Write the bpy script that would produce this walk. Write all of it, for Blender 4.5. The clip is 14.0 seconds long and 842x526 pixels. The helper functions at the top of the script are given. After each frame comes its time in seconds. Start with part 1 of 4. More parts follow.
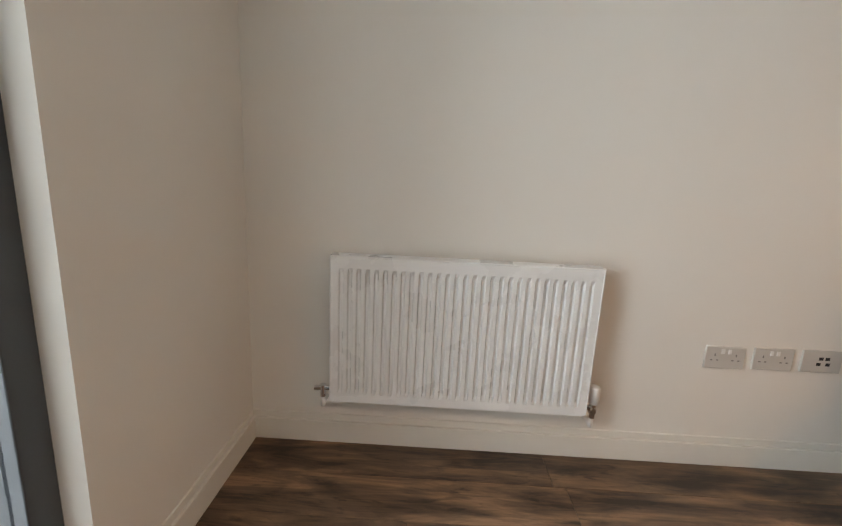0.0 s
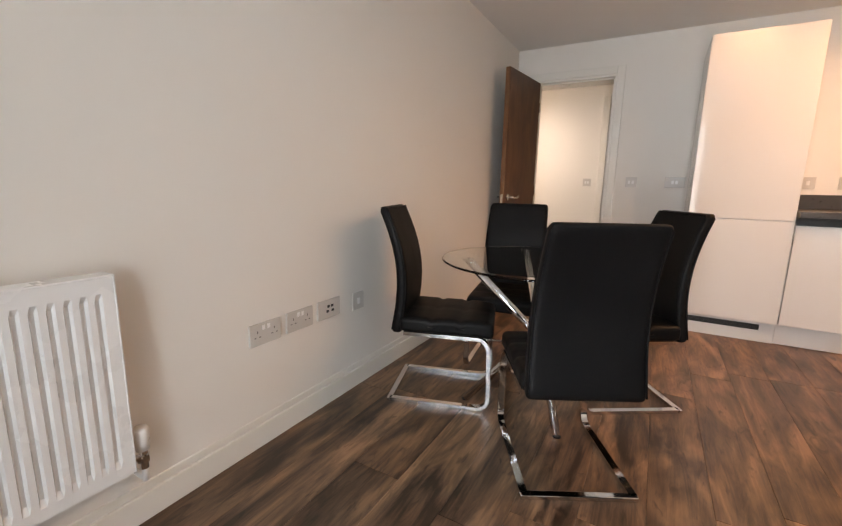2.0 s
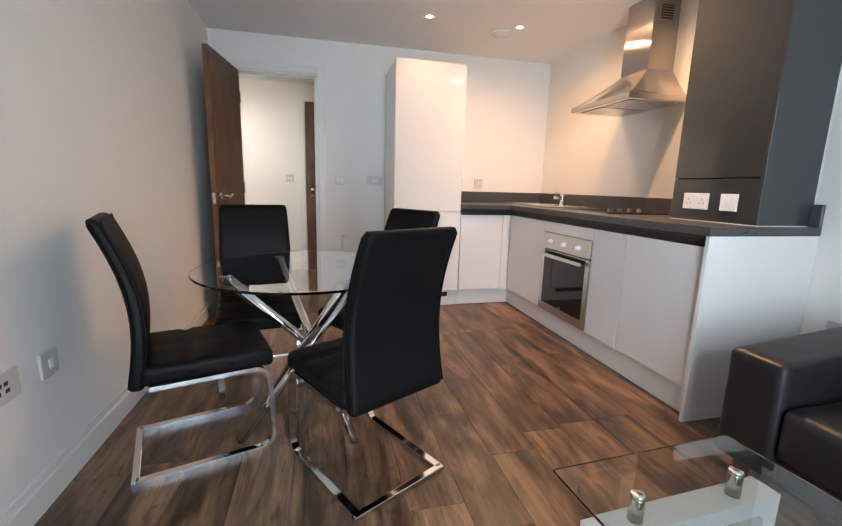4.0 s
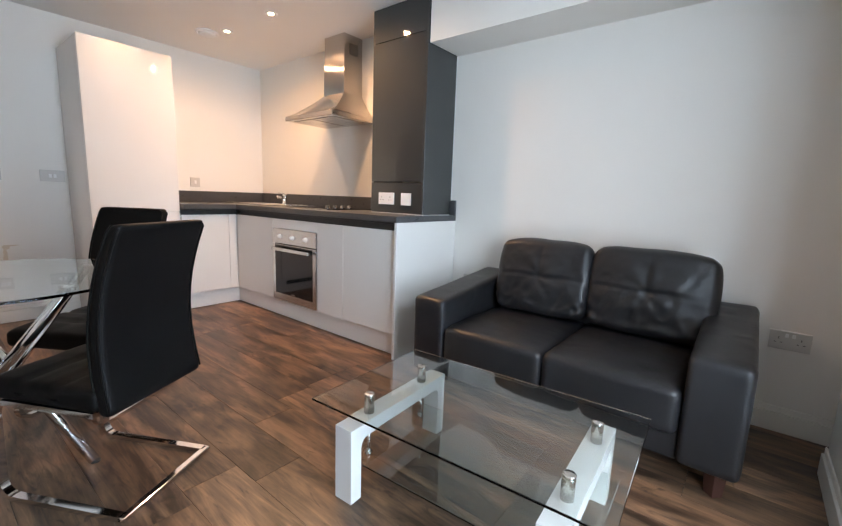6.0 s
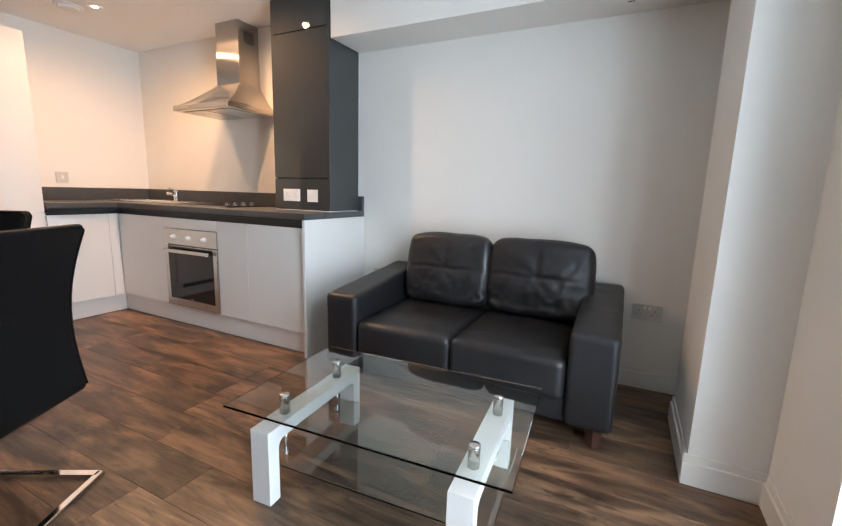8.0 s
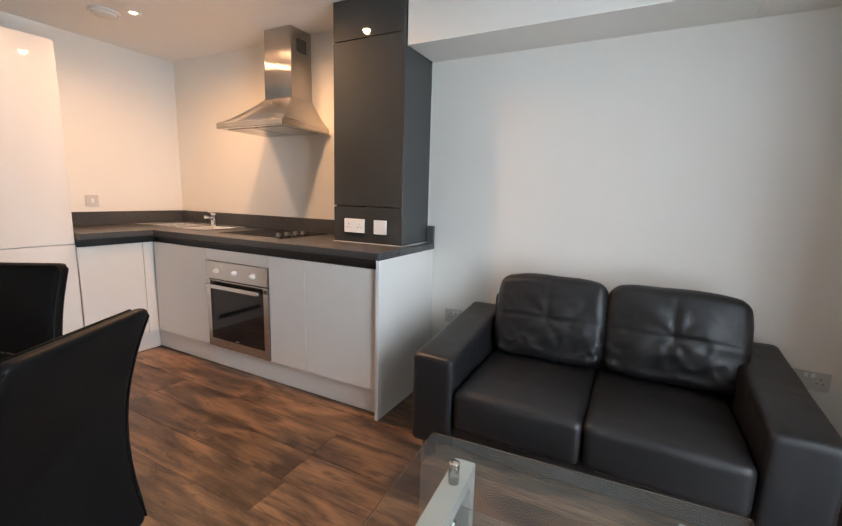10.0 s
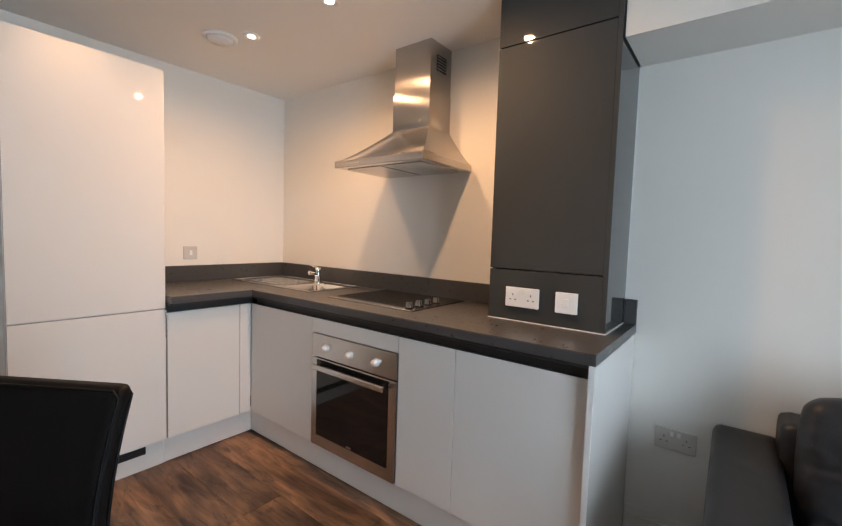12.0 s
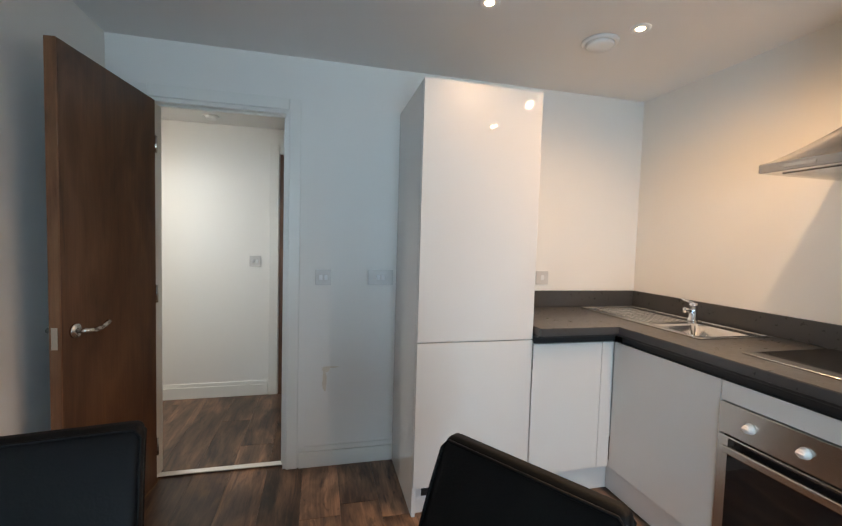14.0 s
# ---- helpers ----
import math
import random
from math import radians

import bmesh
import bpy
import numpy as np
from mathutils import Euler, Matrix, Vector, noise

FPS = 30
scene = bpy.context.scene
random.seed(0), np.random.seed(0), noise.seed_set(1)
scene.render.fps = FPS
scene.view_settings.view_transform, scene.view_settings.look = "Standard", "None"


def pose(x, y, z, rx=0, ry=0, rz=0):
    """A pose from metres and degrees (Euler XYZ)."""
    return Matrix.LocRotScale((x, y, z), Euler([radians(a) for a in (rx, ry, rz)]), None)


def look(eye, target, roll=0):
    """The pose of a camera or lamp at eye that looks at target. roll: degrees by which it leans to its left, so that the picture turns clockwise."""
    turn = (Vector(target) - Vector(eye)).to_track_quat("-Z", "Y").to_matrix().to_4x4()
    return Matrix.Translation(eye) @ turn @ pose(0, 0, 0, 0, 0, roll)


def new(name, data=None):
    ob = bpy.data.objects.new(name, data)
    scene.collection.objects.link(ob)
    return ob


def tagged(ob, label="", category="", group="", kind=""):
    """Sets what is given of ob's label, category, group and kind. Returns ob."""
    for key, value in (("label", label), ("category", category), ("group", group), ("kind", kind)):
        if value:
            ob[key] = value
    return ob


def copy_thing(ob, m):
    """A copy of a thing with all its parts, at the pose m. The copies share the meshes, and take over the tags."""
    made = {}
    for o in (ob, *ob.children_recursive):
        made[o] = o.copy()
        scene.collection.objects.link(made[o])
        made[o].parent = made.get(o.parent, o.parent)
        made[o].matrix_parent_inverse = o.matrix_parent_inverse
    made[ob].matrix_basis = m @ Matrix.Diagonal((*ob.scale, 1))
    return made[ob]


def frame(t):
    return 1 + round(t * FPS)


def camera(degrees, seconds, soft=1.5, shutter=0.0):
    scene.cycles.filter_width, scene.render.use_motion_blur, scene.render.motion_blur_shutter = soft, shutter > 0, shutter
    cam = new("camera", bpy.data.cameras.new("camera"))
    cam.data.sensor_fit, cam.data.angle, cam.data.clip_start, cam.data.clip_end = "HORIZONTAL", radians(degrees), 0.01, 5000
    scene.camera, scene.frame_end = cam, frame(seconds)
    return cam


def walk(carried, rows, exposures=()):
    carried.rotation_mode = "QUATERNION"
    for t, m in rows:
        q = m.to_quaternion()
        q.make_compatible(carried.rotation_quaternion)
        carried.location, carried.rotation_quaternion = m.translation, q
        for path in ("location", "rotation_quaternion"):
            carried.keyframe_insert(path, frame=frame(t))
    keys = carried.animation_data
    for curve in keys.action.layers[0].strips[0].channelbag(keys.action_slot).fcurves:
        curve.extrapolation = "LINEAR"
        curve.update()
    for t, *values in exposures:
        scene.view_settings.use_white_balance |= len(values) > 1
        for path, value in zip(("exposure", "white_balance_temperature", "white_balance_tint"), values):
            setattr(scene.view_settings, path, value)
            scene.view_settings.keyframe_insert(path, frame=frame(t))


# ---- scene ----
cam = camera(91.18, 14.0, soft=1.3)
PATH = [
    (0.0, (-1.631, -4.152, 1.057), (-3.590, -4.193, 0.655), 2.80),
    (0.5, (-1.650, -4.103, 1.024), (-3.568, -3.651, 0.687), 2.10),
    (1.0, (-1.700, -4.092, 1.045), (-3.394, -3.117, 0.650), 2.70),
    (1.5, (-1.755, -4.086, 1.060), (-3.110, -2.674, 0.649), 2.86),
    (2.0, (-1.861, -4.052, 1.012), (-2.822, -2.336, 0.650), 1.14),
    (4.5, (-2.308, -3.968, 1.053), (-1.546, -2.154, 0.697), 2.02),
    (5.0, (-2.380, -4.025, 1.055), (-1.324, -2.361, 0.713), 1.87),
    (5.5, (-2.451, -4.134, 1.052), (-1.129, -2.671, 0.716), 1.92),
    (6.0, (-2.471, -4.229, 1.027), (-0.929, -2.994, 0.712), 2.02),
    (6.5, (-2.506, -4.272, 1.003), (-0.794, -3.282, 0.707), 1.99),
    (7.0, (-2.524, -4.313, 0.999), (-0.762, -3.418, 0.693), 1.67),
    (9.5, (-2.468, -3.906, 1.181), (-0.701, -3.038, 0.829), 1.60),
    (10.0, (-2.339, -3.685, 1.193), (-0.588, -2.771, 0.875), 1.58),
    (10.5, (-2.220, -3.463, 1.201), (-0.495, -2.486, 0.942), 1.48),
    (11.0, (-2.139, -3.247, 1.242), (-0.438, -2.216, 1.032), 1.55),
    (11.5, (-2.064, -3.046, 1.254), (-0.382, -1.977, 1.086), 1.63),
    (12.0, (-1.944, -2.876, 1.252), (-0.358, -1.664, 1.123), 1.82),
    (12.5, (-1.952, -2.691, 1.289), (-0.555, -1.266, 1.155), 1.77),
    (13.0, (-2.018, -2.511, 1.329), (-0.905, -0.856, 1.180), 1.48),
    (13.5, (-2.058, -2.423, 1.337), (-1.243, -0.602, 1.196), 1.33),
    (14.0, (-2.096, -2.374, 1.310), (-1.613, -0.436, 1.201), 1.67),
]
EXPOSURES = [(0.0, -0.12, 10300, 24), (0.5, 0.0, 10300, 26), (1.0, -0.05, 10400, 28), (2.2, 0.0, 10200, 28), (4.3, 0.1, 8000, 20), (5.5, 0.1, 8000, 21), (7.0, 0.15, 7900, 20), (9.5, -0.05, 8900, 24), (10.5, -0.1, 8200, 20), (11.5, -0.2, 8000, 18), (12.5, -0.36, 8100, 20), (13.0, -0.34, 7700, 16), (14.0, -0.25, 7100, 10)]
walk(cam, [(t, look(eye, target, roll)) for t, eye, target, roll in PATH], EXPOSURES)

# ---- world, sun, lamps ----
world = bpy.data.worlds.new("world")
scene.world = world
world.use_nodes = True
wn = world.node_tree.nodes
sky = wn.new("ShaderNodeTexSky")
sky.sky_type, sky.sun_disc = "NISHITA", False
sky.sun_elevation, sky.sun_rotation = radians(38), radians(215)
world.node_tree.links.new(sky.outputs[0], wn["Background"].inputs[0])
wn["Background"].inputs[1].default_value = 0.12

sun = new("sun", bpy.data.lights.new("sun", "SUN"))
sun.data.energy, sun.data.angle, sun.data.color = 0.6, radians(12), (1.0, 0.96, 0.9)
sun.matrix_world = look((0, 0, 10), (0.6, 1.0, 9.1))

# daylight standing in the window's opening
day = new("window_daylight", bpy.data.lights.new("window_daylight", "AREA"))
day.data.shape, day.data.size, day.data.size_y = "RECTANGLE", 1.06, 2.0
day.data.energy, day.data.color, day.data.spread = 53.0, (0.46, 0.72, 1.0), radians(146)
day.matrix_world = look((-1.80, -5.10, 1.10), (-1.02, -2.9, 1.0))

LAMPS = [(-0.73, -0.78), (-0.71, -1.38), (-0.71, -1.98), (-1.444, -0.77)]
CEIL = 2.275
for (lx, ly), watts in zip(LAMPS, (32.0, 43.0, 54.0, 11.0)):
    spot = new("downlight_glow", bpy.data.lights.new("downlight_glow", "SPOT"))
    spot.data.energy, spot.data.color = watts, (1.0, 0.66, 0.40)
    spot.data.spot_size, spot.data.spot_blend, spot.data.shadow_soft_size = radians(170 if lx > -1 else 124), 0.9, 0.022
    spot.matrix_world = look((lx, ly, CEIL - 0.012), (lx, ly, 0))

# added fill light that brightens the hall wall; no known lamp hangs here
hall_fill_light = new("hall_fill", bpy.data.lights.new("hall_fill", "SPOT"))
hall_fill_light.data.energy, hall_fill_light.data.color = 95.0, (0.88, 0.94, 1.0)
hall_fill_light.data.spot_size, hall_fill_light.data.spot_blend, hall_fill_light.data.shadow_soft_size = radians(172), 1.0, 0.06
hall_fill_light.matrix_world = look((-3.30, 0.36, 2.155), (-3.30, 0.36, 0))


# ---- materials ----
def nodes_of(name):
    m = bpy.data.materials.new(name)
    m.use_nodes = True
    return m, m.node_tree.nodes, m.node_tree.links, m.node_tree.nodes["Principled BSDF"]


def surface(name, colour, rough=0.5, metal=0.0, vary=0.06, scale=3.0, fine=120.0, bump=0.05, coat=0.0, stretch=(1, 1, 1), rough_vary=0.08):
    """A painted, plastic, metal or leather surface with cloudy variation and fine relief."""
    m, n, l, b = nodes_of(name)
    tc = n.new("ShaderNodeTexCoord")
    mp = n.new("ShaderNodeMapping")
    mp.inputs["Scale"].default_value = stretch
    l.new(tc.outputs["Object"], mp.inputs[0])
    big = n.new("ShaderNodeTexNoise")
    big.inputs["Scale"].default_value, big.inputs["Detail"].default_value = scale, 5
    small = n.new("ShaderNodeTexNoise")
    small.inputs["Scale"].default_value, small.inputs["Detail"].default_value = fine, 3
    l.new(mp.outputs[0], big.inputs[0])
    l.new(mp.outputs[0], small.inputs[0])
    ramp = n.new("ShaderNodeMix")
    ramp.data_type = "RGBA"
    ramp.inputs[6].default_value = (*[c * (1 - vary) for c in colour], 1)
    ramp.inputs[7].default_value = (*[min(1, c * (1 + vary)) for c in colour], 1)
    l.new(big.outputs[0], ramp.inputs[0])
    l.new(ramp.outputs[2], b.inputs["Base Color"])
    r = n.new("ShaderNodeMapRange")
    r.inputs[3].default_value, r.inputs[4].default_value = max(0.02, rough - rough_vary), min(1, rough + rough_vary)
    l.new(big.outputs[0], r.inputs[0])
    l.new(r.outputs[0], b.inputs["Roughness"])
    b.inputs["Metallic"].default_value = metal
    b.inputs["Coat Weight"].default_value = coat
    if bump:
        bp = n.new("ShaderNodeBump")
        bp.inputs["Strength"].default_value, bp.inputs["Distance"].default_value = bump, 0.004
        l.new(small.outputs[0], bp.inputs["Height"])
        l.new(bp.outputs[0], b.inputs["Normal"])
    return m


def wood(name, dark, mid, light, along="y", rough=0.35, grain=1.0, knots=True, by_piece=True):
    """Wood with long grain, darker patches and a shade of its own for each piece."""
    m, n, l, b = nodes_of(name)
    tc = n.new("ShaderNodeTexCoord")
    oi = n.new("ShaderNodeObjectInfo")
    add = n.new("ShaderNodeVectorMath")
    mul = n.new("ShaderNodeVectorMath")
    mul.operation = "SCALE"
    mul.inputs[0].default_value = (7.3, 11.1, 5.7)
    l.new(oi.outputs["Random"], mul.inputs["Scale"])
    l.new(tc.outputs["Object"], add.inputs[0])
    l.new(mul.outputs[0], add.inputs[1])
    mp = n.new("ShaderNodeMapping")
    mp.inputs["Scale"].default_value = {"x": (1.0, 9, 9), "y": (10, 0.85, 10), "z": (9, 9, 1.0)}[along]
    l.new(add.outputs[0], mp.inputs[0])
    g = n.new("ShaderNodeTexNoise")
    g.inputs["Scale"].default_value, g.inputs["Detail"].default_value, g.inputs["Distortion"].default_value = 2.2 * grain, 12, 1.5
    g.inputs["Roughness"].default_value = 0.74
    l.new(mp.outputs[0], g.inputs[0])
    mp2 = n.new("ShaderNodeMapping")
    mp2.inputs["Scale"].default_value = {"x": (1.6, 4, 4), "y": (6, 1.5, 6), "z": (4, 4, 1.6)}[along]
    l.new(add.outputs[0], mp2.inputs[0])
    p = n.new("ShaderNodeTexNoise")
    p.inputs["Scale"].default_value, p.inputs["Detail"].default_value, p.inputs["Distortion"].default_value = 1.3, 4, 1.2
    l.new(mp2.outputs[0], p.inputs[0])
    fine = n.new("ShaderNodeTexNoise")
    mp3 = n.new("ShaderNodeMapping")
    mp3.inputs["Scale"].default_value = {"x": (3, 110, 110), "y": (95, 4.0, 95), "z": (110, 110, 3)}[along]
    l.new(add.outputs[0], mp3.inputs[0])
    l.new(mp3.outputs[0], fine.inputs[0])
    fine.inputs["Scale"].default_value, fine.inputs["Detail"].default_value = 1.0, 6
    mix = n.new("ShaderNodeMath")
    mix.operation = "MULTIPLY_ADD"
    mix.inputs[1].default_value = 0.42
    l.new(g.outputs[0], mix.inputs[0])
    half = n.new("ShaderNodeMath")
    half.operation = "MULTIPLY"
    half.inputs[1].default_value = 0.58
    l.new(p.outputs[0], half.inputs[0])
    l.new(half.outputs[0], mix.inputs[2])
    ramp = n.new("ShaderNodeValToRGB")
    e = ramp.color_ramp.elements
    e[0].position, e[0].color = 0.39, (*dark, 1)
    e[1].position, e[1].color = 0.62, (*light, 1)
    k = e.new(0.5)
    k.color = (*mid, 1)
    l.new(mix.outputs[0], ramp.inputs[0])
    hsv = n.new("ShaderNodeHueSaturation")
    l.new(ramp.outputs[0], hsv.inputs["Color"])
    val = n.new("ShaderNodeMapRange")
    val.inputs[3].default_value, val.inputs[4].default_value = (0.72, 1.3) if by_piece else (1, 1)
    l.new(oi.outputs["Random"], val.inputs[0])
    f2 = n.new("ShaderNodeMapRange")
    f2.inputs[3].default_value, f2.inputs[4].default_value = 0.68, 1.32
    l.new(fine.outputs[0], f2.inputs[0])
    vm = n.new("ShaderNodeMath")
    vm.operation = "MULTIPLY"
    l.new(val.outputs[0], vm.inputs[0])
    l.new(f2.outputs[0], vm.inputs[1])
    if knots:
        mp4, kn, kr, km = n.new("ShaderNodeMapping"), n.new("ShaderNodeTexNoise"), n.new("ShaderNodeMapRange"), n.new("ShaderNodeMath")
        mp4.inputs["Scale"].default_value = {"x": (5, 20, 20), "y": (20, 5, 20), "z": (20, 20, 5)}[along]
        kn.inputs["Scale"].default_value, kn.inputs["Detail"].default_value, kn.inputs["Distortion"].default_value = 1.0, 6, 2.0
        kr.inputs[1].default_value, kr.inputs[2].default_value, kr.inputs[3].default_value, kr.inputs[4].default_value = 0.58, 0.70, 1.0, 0.42
        km.operation = "MULTIPLY"
        l.new(add.outputs[0], mp4.inputs[0])
        l.new(mp4.outputs[0], kn.inputs[0])
        l.new(kn.outputs[0], kr.inputs[0])
        l.new(vm.outputs[0], km.inputs[0])
        l.new(kr.outputs[0], km.inputs[1])
        vm = km
    l.new(vm.outputs[0], hsv.inputs["Value"])
    l.new(hsv.outputs[0], b.inputs["Base Color"])
    rr = n.new("ShaderNodeMapRange")
    rr.inputs[3].default_value, rr.inputs[4].default_value = rough - 0.08, rough + 0.14
    l.new(g.outputs[0], rr.inputs[0])
    l.new(rr.outputs[0], b.inputs["Roughness"])
    bp = n.new("ShaderNodeBump")
    bp.inputs["Strength"].default_value, bp.inputs["Distance"].default_value = 0.12, 0.002
    l.new(fine.outputs[0], bp.inputs["Height"])
    l.new(bp.outputs[0], b.inputs["Normal"])
    return m


def clear_glass(name, tint=(0.93, 0.985, 0.965), rough=0.0):
    m, n, l, b = nodes_of(name)
    b.inputs["Base Color"].default_value = (*tint, 1)
    b.inputs["Roughness"].default_value = rough
    b.inputs["Transmission Weight"].default_value = 1.0
    b.inputs["IOR"].default_value = 1.48
    return m


def leather(name, colour, rough=0.36, gloss=0.5, creases=0.0):
    m, n, l, b = nodes_of(name)
    tc = n.new("ShaderNodeTexCoord")
    v = n.new("ShaderNodeTexVoronoi")
    v.inputs["Scale"].default_value = 190
    big = n.new("ShaderNodeTexNoise")
    big.inputs["Scale"].default_value, big.inputs["Detail"].default_value = 7, 6
    l.new(tc.outputs["Object"], v.inputs[0])
    l.new(tc.outputs["Object"], big.inputs[0])
    mix = n.new("ShaderNodeMix")
    mix.data_type = "RGBA"
    mix.inputs[6].default_value = (*[c * 0.75 for c in colour], 1)
    mix.inputs[7].default_value = (*[c * 1.3 for c in colour], 1)
    l.new(big.outputs[0], mix.inputs[0])
    l.new(mix.outputs[2], b.inputs["Base Color"])
    r = n.new("ShaderNodeMapRange")
    r.inputs[3].default_value, r.inputs[4].default_value = rough - 0.06, rough + 0.12
    l.new(big.outputs[0], r.inputs[0])
    l.new(r.outputs[0], b.inputs["Roughness"])
    fold = n.new("ShaderNodeTexNoise")
    fold.noise_type = "RIDGED_MULTIFRACTAL"
    fold.inputs["Scale"].default_value, fold.inputs["Detail"].default_value, fold.inputs["Distortion"].default_value = 6.0, 2, 0.8
    l.new(tc.outputs["Object"], fold.inputs[0])
    b0 = n.new("ShaderNodeBump")
    b0.inputs["Strength"].default_value, b0.inputs["Distance"].default_value = creases, 0.01
    l.new(fold.outputs[0], b0.inputs["Height"])
    b1 = n.new("ShaderNodeBump")
    l.new(b0.outputs[0], b1.inputs["Normal"])
    b1.inputs["Strength"].default_value, b1.inputs["Distance"].default_value = 0.10, 0.002
    l.new(v.outputs["Distance"], b1.inputs["Height"])
    b2 = n.new("ShaderNodeBump")
    b2.inputs["Strength"].default_value, b2.inputs["Distance"].default_value = 0.16, 0.012
    l.new(big.outputs[0], b2.inputs["Height"])
    l.new(b1.outputs[0], b2.inputs["Normal"])
    l.new(b2.outputs[0], b.inputs["Normal"])
    b.inputs["Specular IOR Level"].default_value = gloss
    return m


def lit(name, colour, strength):
    m, n, l, b = nodes_of(name)
    b.inputs["Base Color"].default_value = (0.9, 0.9, 0.9, 1)
    b.inputs["Emission Color"].default_value = (*colour, 1)
    b.inputs["Emission Strength"].default_value = strength
    return m


M_WALL = surface("wall_paint", (0.82, 0.785, 0.73), 0.62, vary=0.025, scale=1.3, fine=260, bump=0.05)
M_CEIL = surface("ceiling_paint", (0.82, 0.80, 0.77), 0.7, vary=0.02, scale=1.0, fine=240, bump=0.05)
M_TRIM = surface("satin_trim_paint", (0.80, 0.77, 0.71), 0.35, vary=0.03, scale=4, fine=90, bump=0.03)
M_PLANK = wood("floor_plank", (0.030, 0.017, 0.011), (0.135, 0.076, 0.046), (0.31, 0.172, 0.100), "y", 0.32)
M_GAP = surface("floor_joint", (0.02, 0.015, 0.012), 0.8)
M_DOOR = wood("walnut_veneer", (0.070, 0.028, 0.012), (0.120, 0.050, 0.022), (0.165, 0.075, 0.036), "z", 0.36, 0.8, knots=False, by_piece=False)
M_EDGE = wood("walnut_lipping", (0.13, 0.05, 0.022), (0.19, 0.08, 0.036), (0.24, 0.11, 0.05), "z", 0.4, 1.0, knots=False, by_piece=False)
M_GLOSS = surface("white_gloss_door", (0.77, 0.74, 0.70), 0.035, vary=0.012, scale=2, fine=14, bump=0.006, rough_vary=0.02)
M_CARC = surface("white_carcass", (0.78, 0.77, 0.75), 0.3, vary=0.02, scale=3, fine=60, bump=0.02)
M_GREY = surface("anthracite_gloss_panel", (0.047, 0.049, 0.048), 0.035, vary=0.04, scale=2, fine=14, bump=0.006, rough_vary=0.02)
M_TOP = surface("dark_grey_laminate", (0.066, 0.066, 0.068), 0.30, vary=0.07, scale=40, fine=320, bump=0.0)
M_STEEL = surface("brushed_steel", (0.62, 0.60, 0.57), 0.24, metal=1.0, vary=0.03, scale=2, fine=30, bump=0.012, stretch=(40, 1, 40), rough_vary=0.04)
def brushed(name, colour, rough=0.22, stretch=0.9):
    """Brushed steel whose highlights spread along the level direction."""
    m = surface(name, colour, rough, metal=1.0, vary=0.03, scale=3, fine=60, bump=0.008, rough_vary=0.04)
    n, l = m.node_tree.nodes, m.node_tree.links
    t = n.new("ShaderNodeTangent")
    t.direction_type, t.axis = "RADIAL", "Z"
    b = n["Principled BSDF"]
    b.inputs["Anisotropic"].default_value = stretch
    l.new(t.outputs[0], b.inputs["Tangent"])
    return m


M_STEELV = brushed("brushed_steel_flue", (0.50, 0.475, 0.45), 0.20, 1.0)
M_HOOD = brushed("brushed_steel_canopy", (0.54, 0.515, 0.49), 0.21, 0.98)
M_CHROME = surface("chrome", (0.80, 0.80, 0.81), 0.07, metal=1.0, vary=0.03, scale=5, fine=50, bump=0.0, rough_vary=0.03)
M_KNOB = surface("dark_chrome", (0.30, 0.29, 0.29), 0.10, metal=1.0, vary=0.03, scale=5, fine=50, bump=0.0, rough_vary=0.03)
M_SINK = surface("polished_sink_steel", (0.74, 0.73, 0.71), 0.17, metal=1.0, vary=0.03, scale=3, fine=50, bump=0.006, rough_vary=0.04)
M_NICKEL = surface("satin_nickel", (0.66, 0.64, 0.60), 0.25, metal=1.0, vary=0.03, scale=5, fine=80, bump=0.01)
M_BLACKGLASS = surface("black_ceramic_glass", (0.012, 0.012, 0.013), 0.06, vary=0.1, scale=3, fine=40, bump=0.0, rough_vary=0.02)
M_BLACK = surface("black_plastic", (0.015, 0.015, 0.016), 0.4, vary=0.1)
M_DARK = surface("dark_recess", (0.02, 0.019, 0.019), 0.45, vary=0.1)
M_LEATHER = leather("black_faux_leather", (0.005, 0.0047, 0.0047), 0.48, 0.15)
M_SOFA = leather("black_sofa_leather", (0.0125, 0.0128, 0.0145), 0.37, 0.50, 0.4)
M_GLASS = clear_glass("table_glass", (0.92, 0.975, 0.955))
M_PANE = clear_glass("window_glass", (0.98, 0.99, 0.99))
M_WHITE = surface("white_plastic", (0.82, 0.81, 0.79), 0.3, vary=0.02, scale=8, fine=60, bump=0.0)
M_SLOT = surface("shadowed_slot", (0.16, 0.15, 0.14), 0.5)
M_PLATE = surface("grey_white_plate", (0.60, 0.57, 0.53), 0.35, vary=0.03, scale=8, fine=60, bump=0.0)
M_RAD = surface("radiator_enamel", (0.83, 0.83, 0.82), 0.28, vary=0.02, scale=6, fine=60, bump=0.01)
M_LACQ = surface("white_lacquer", (0.80, 0.81, 0.80), 0.12, vary=0.02, scale=5, fine=40, bump=0.01, rough_vary=0.04)
M_FRAME = surface("anthracite_window_frame", (0.055, 0.065, 0.075), 0.35, vary=0.05)
M_FOOT = surface("dark_mahogany_foot", (0.075, 0.030, 0.022), 0.35, vary=0.2, scale=14, stretch=(1, 1, 6))
M_BULB = lit("downlight_bulb", (1.0, 0.74, 0.46), 60.0)
M_GROUND = surface("outdoor_paving", (0.24, 0.235, 0.225), 0.8, vary=0.25, scale=1.5, fine=30, bump=0.3)
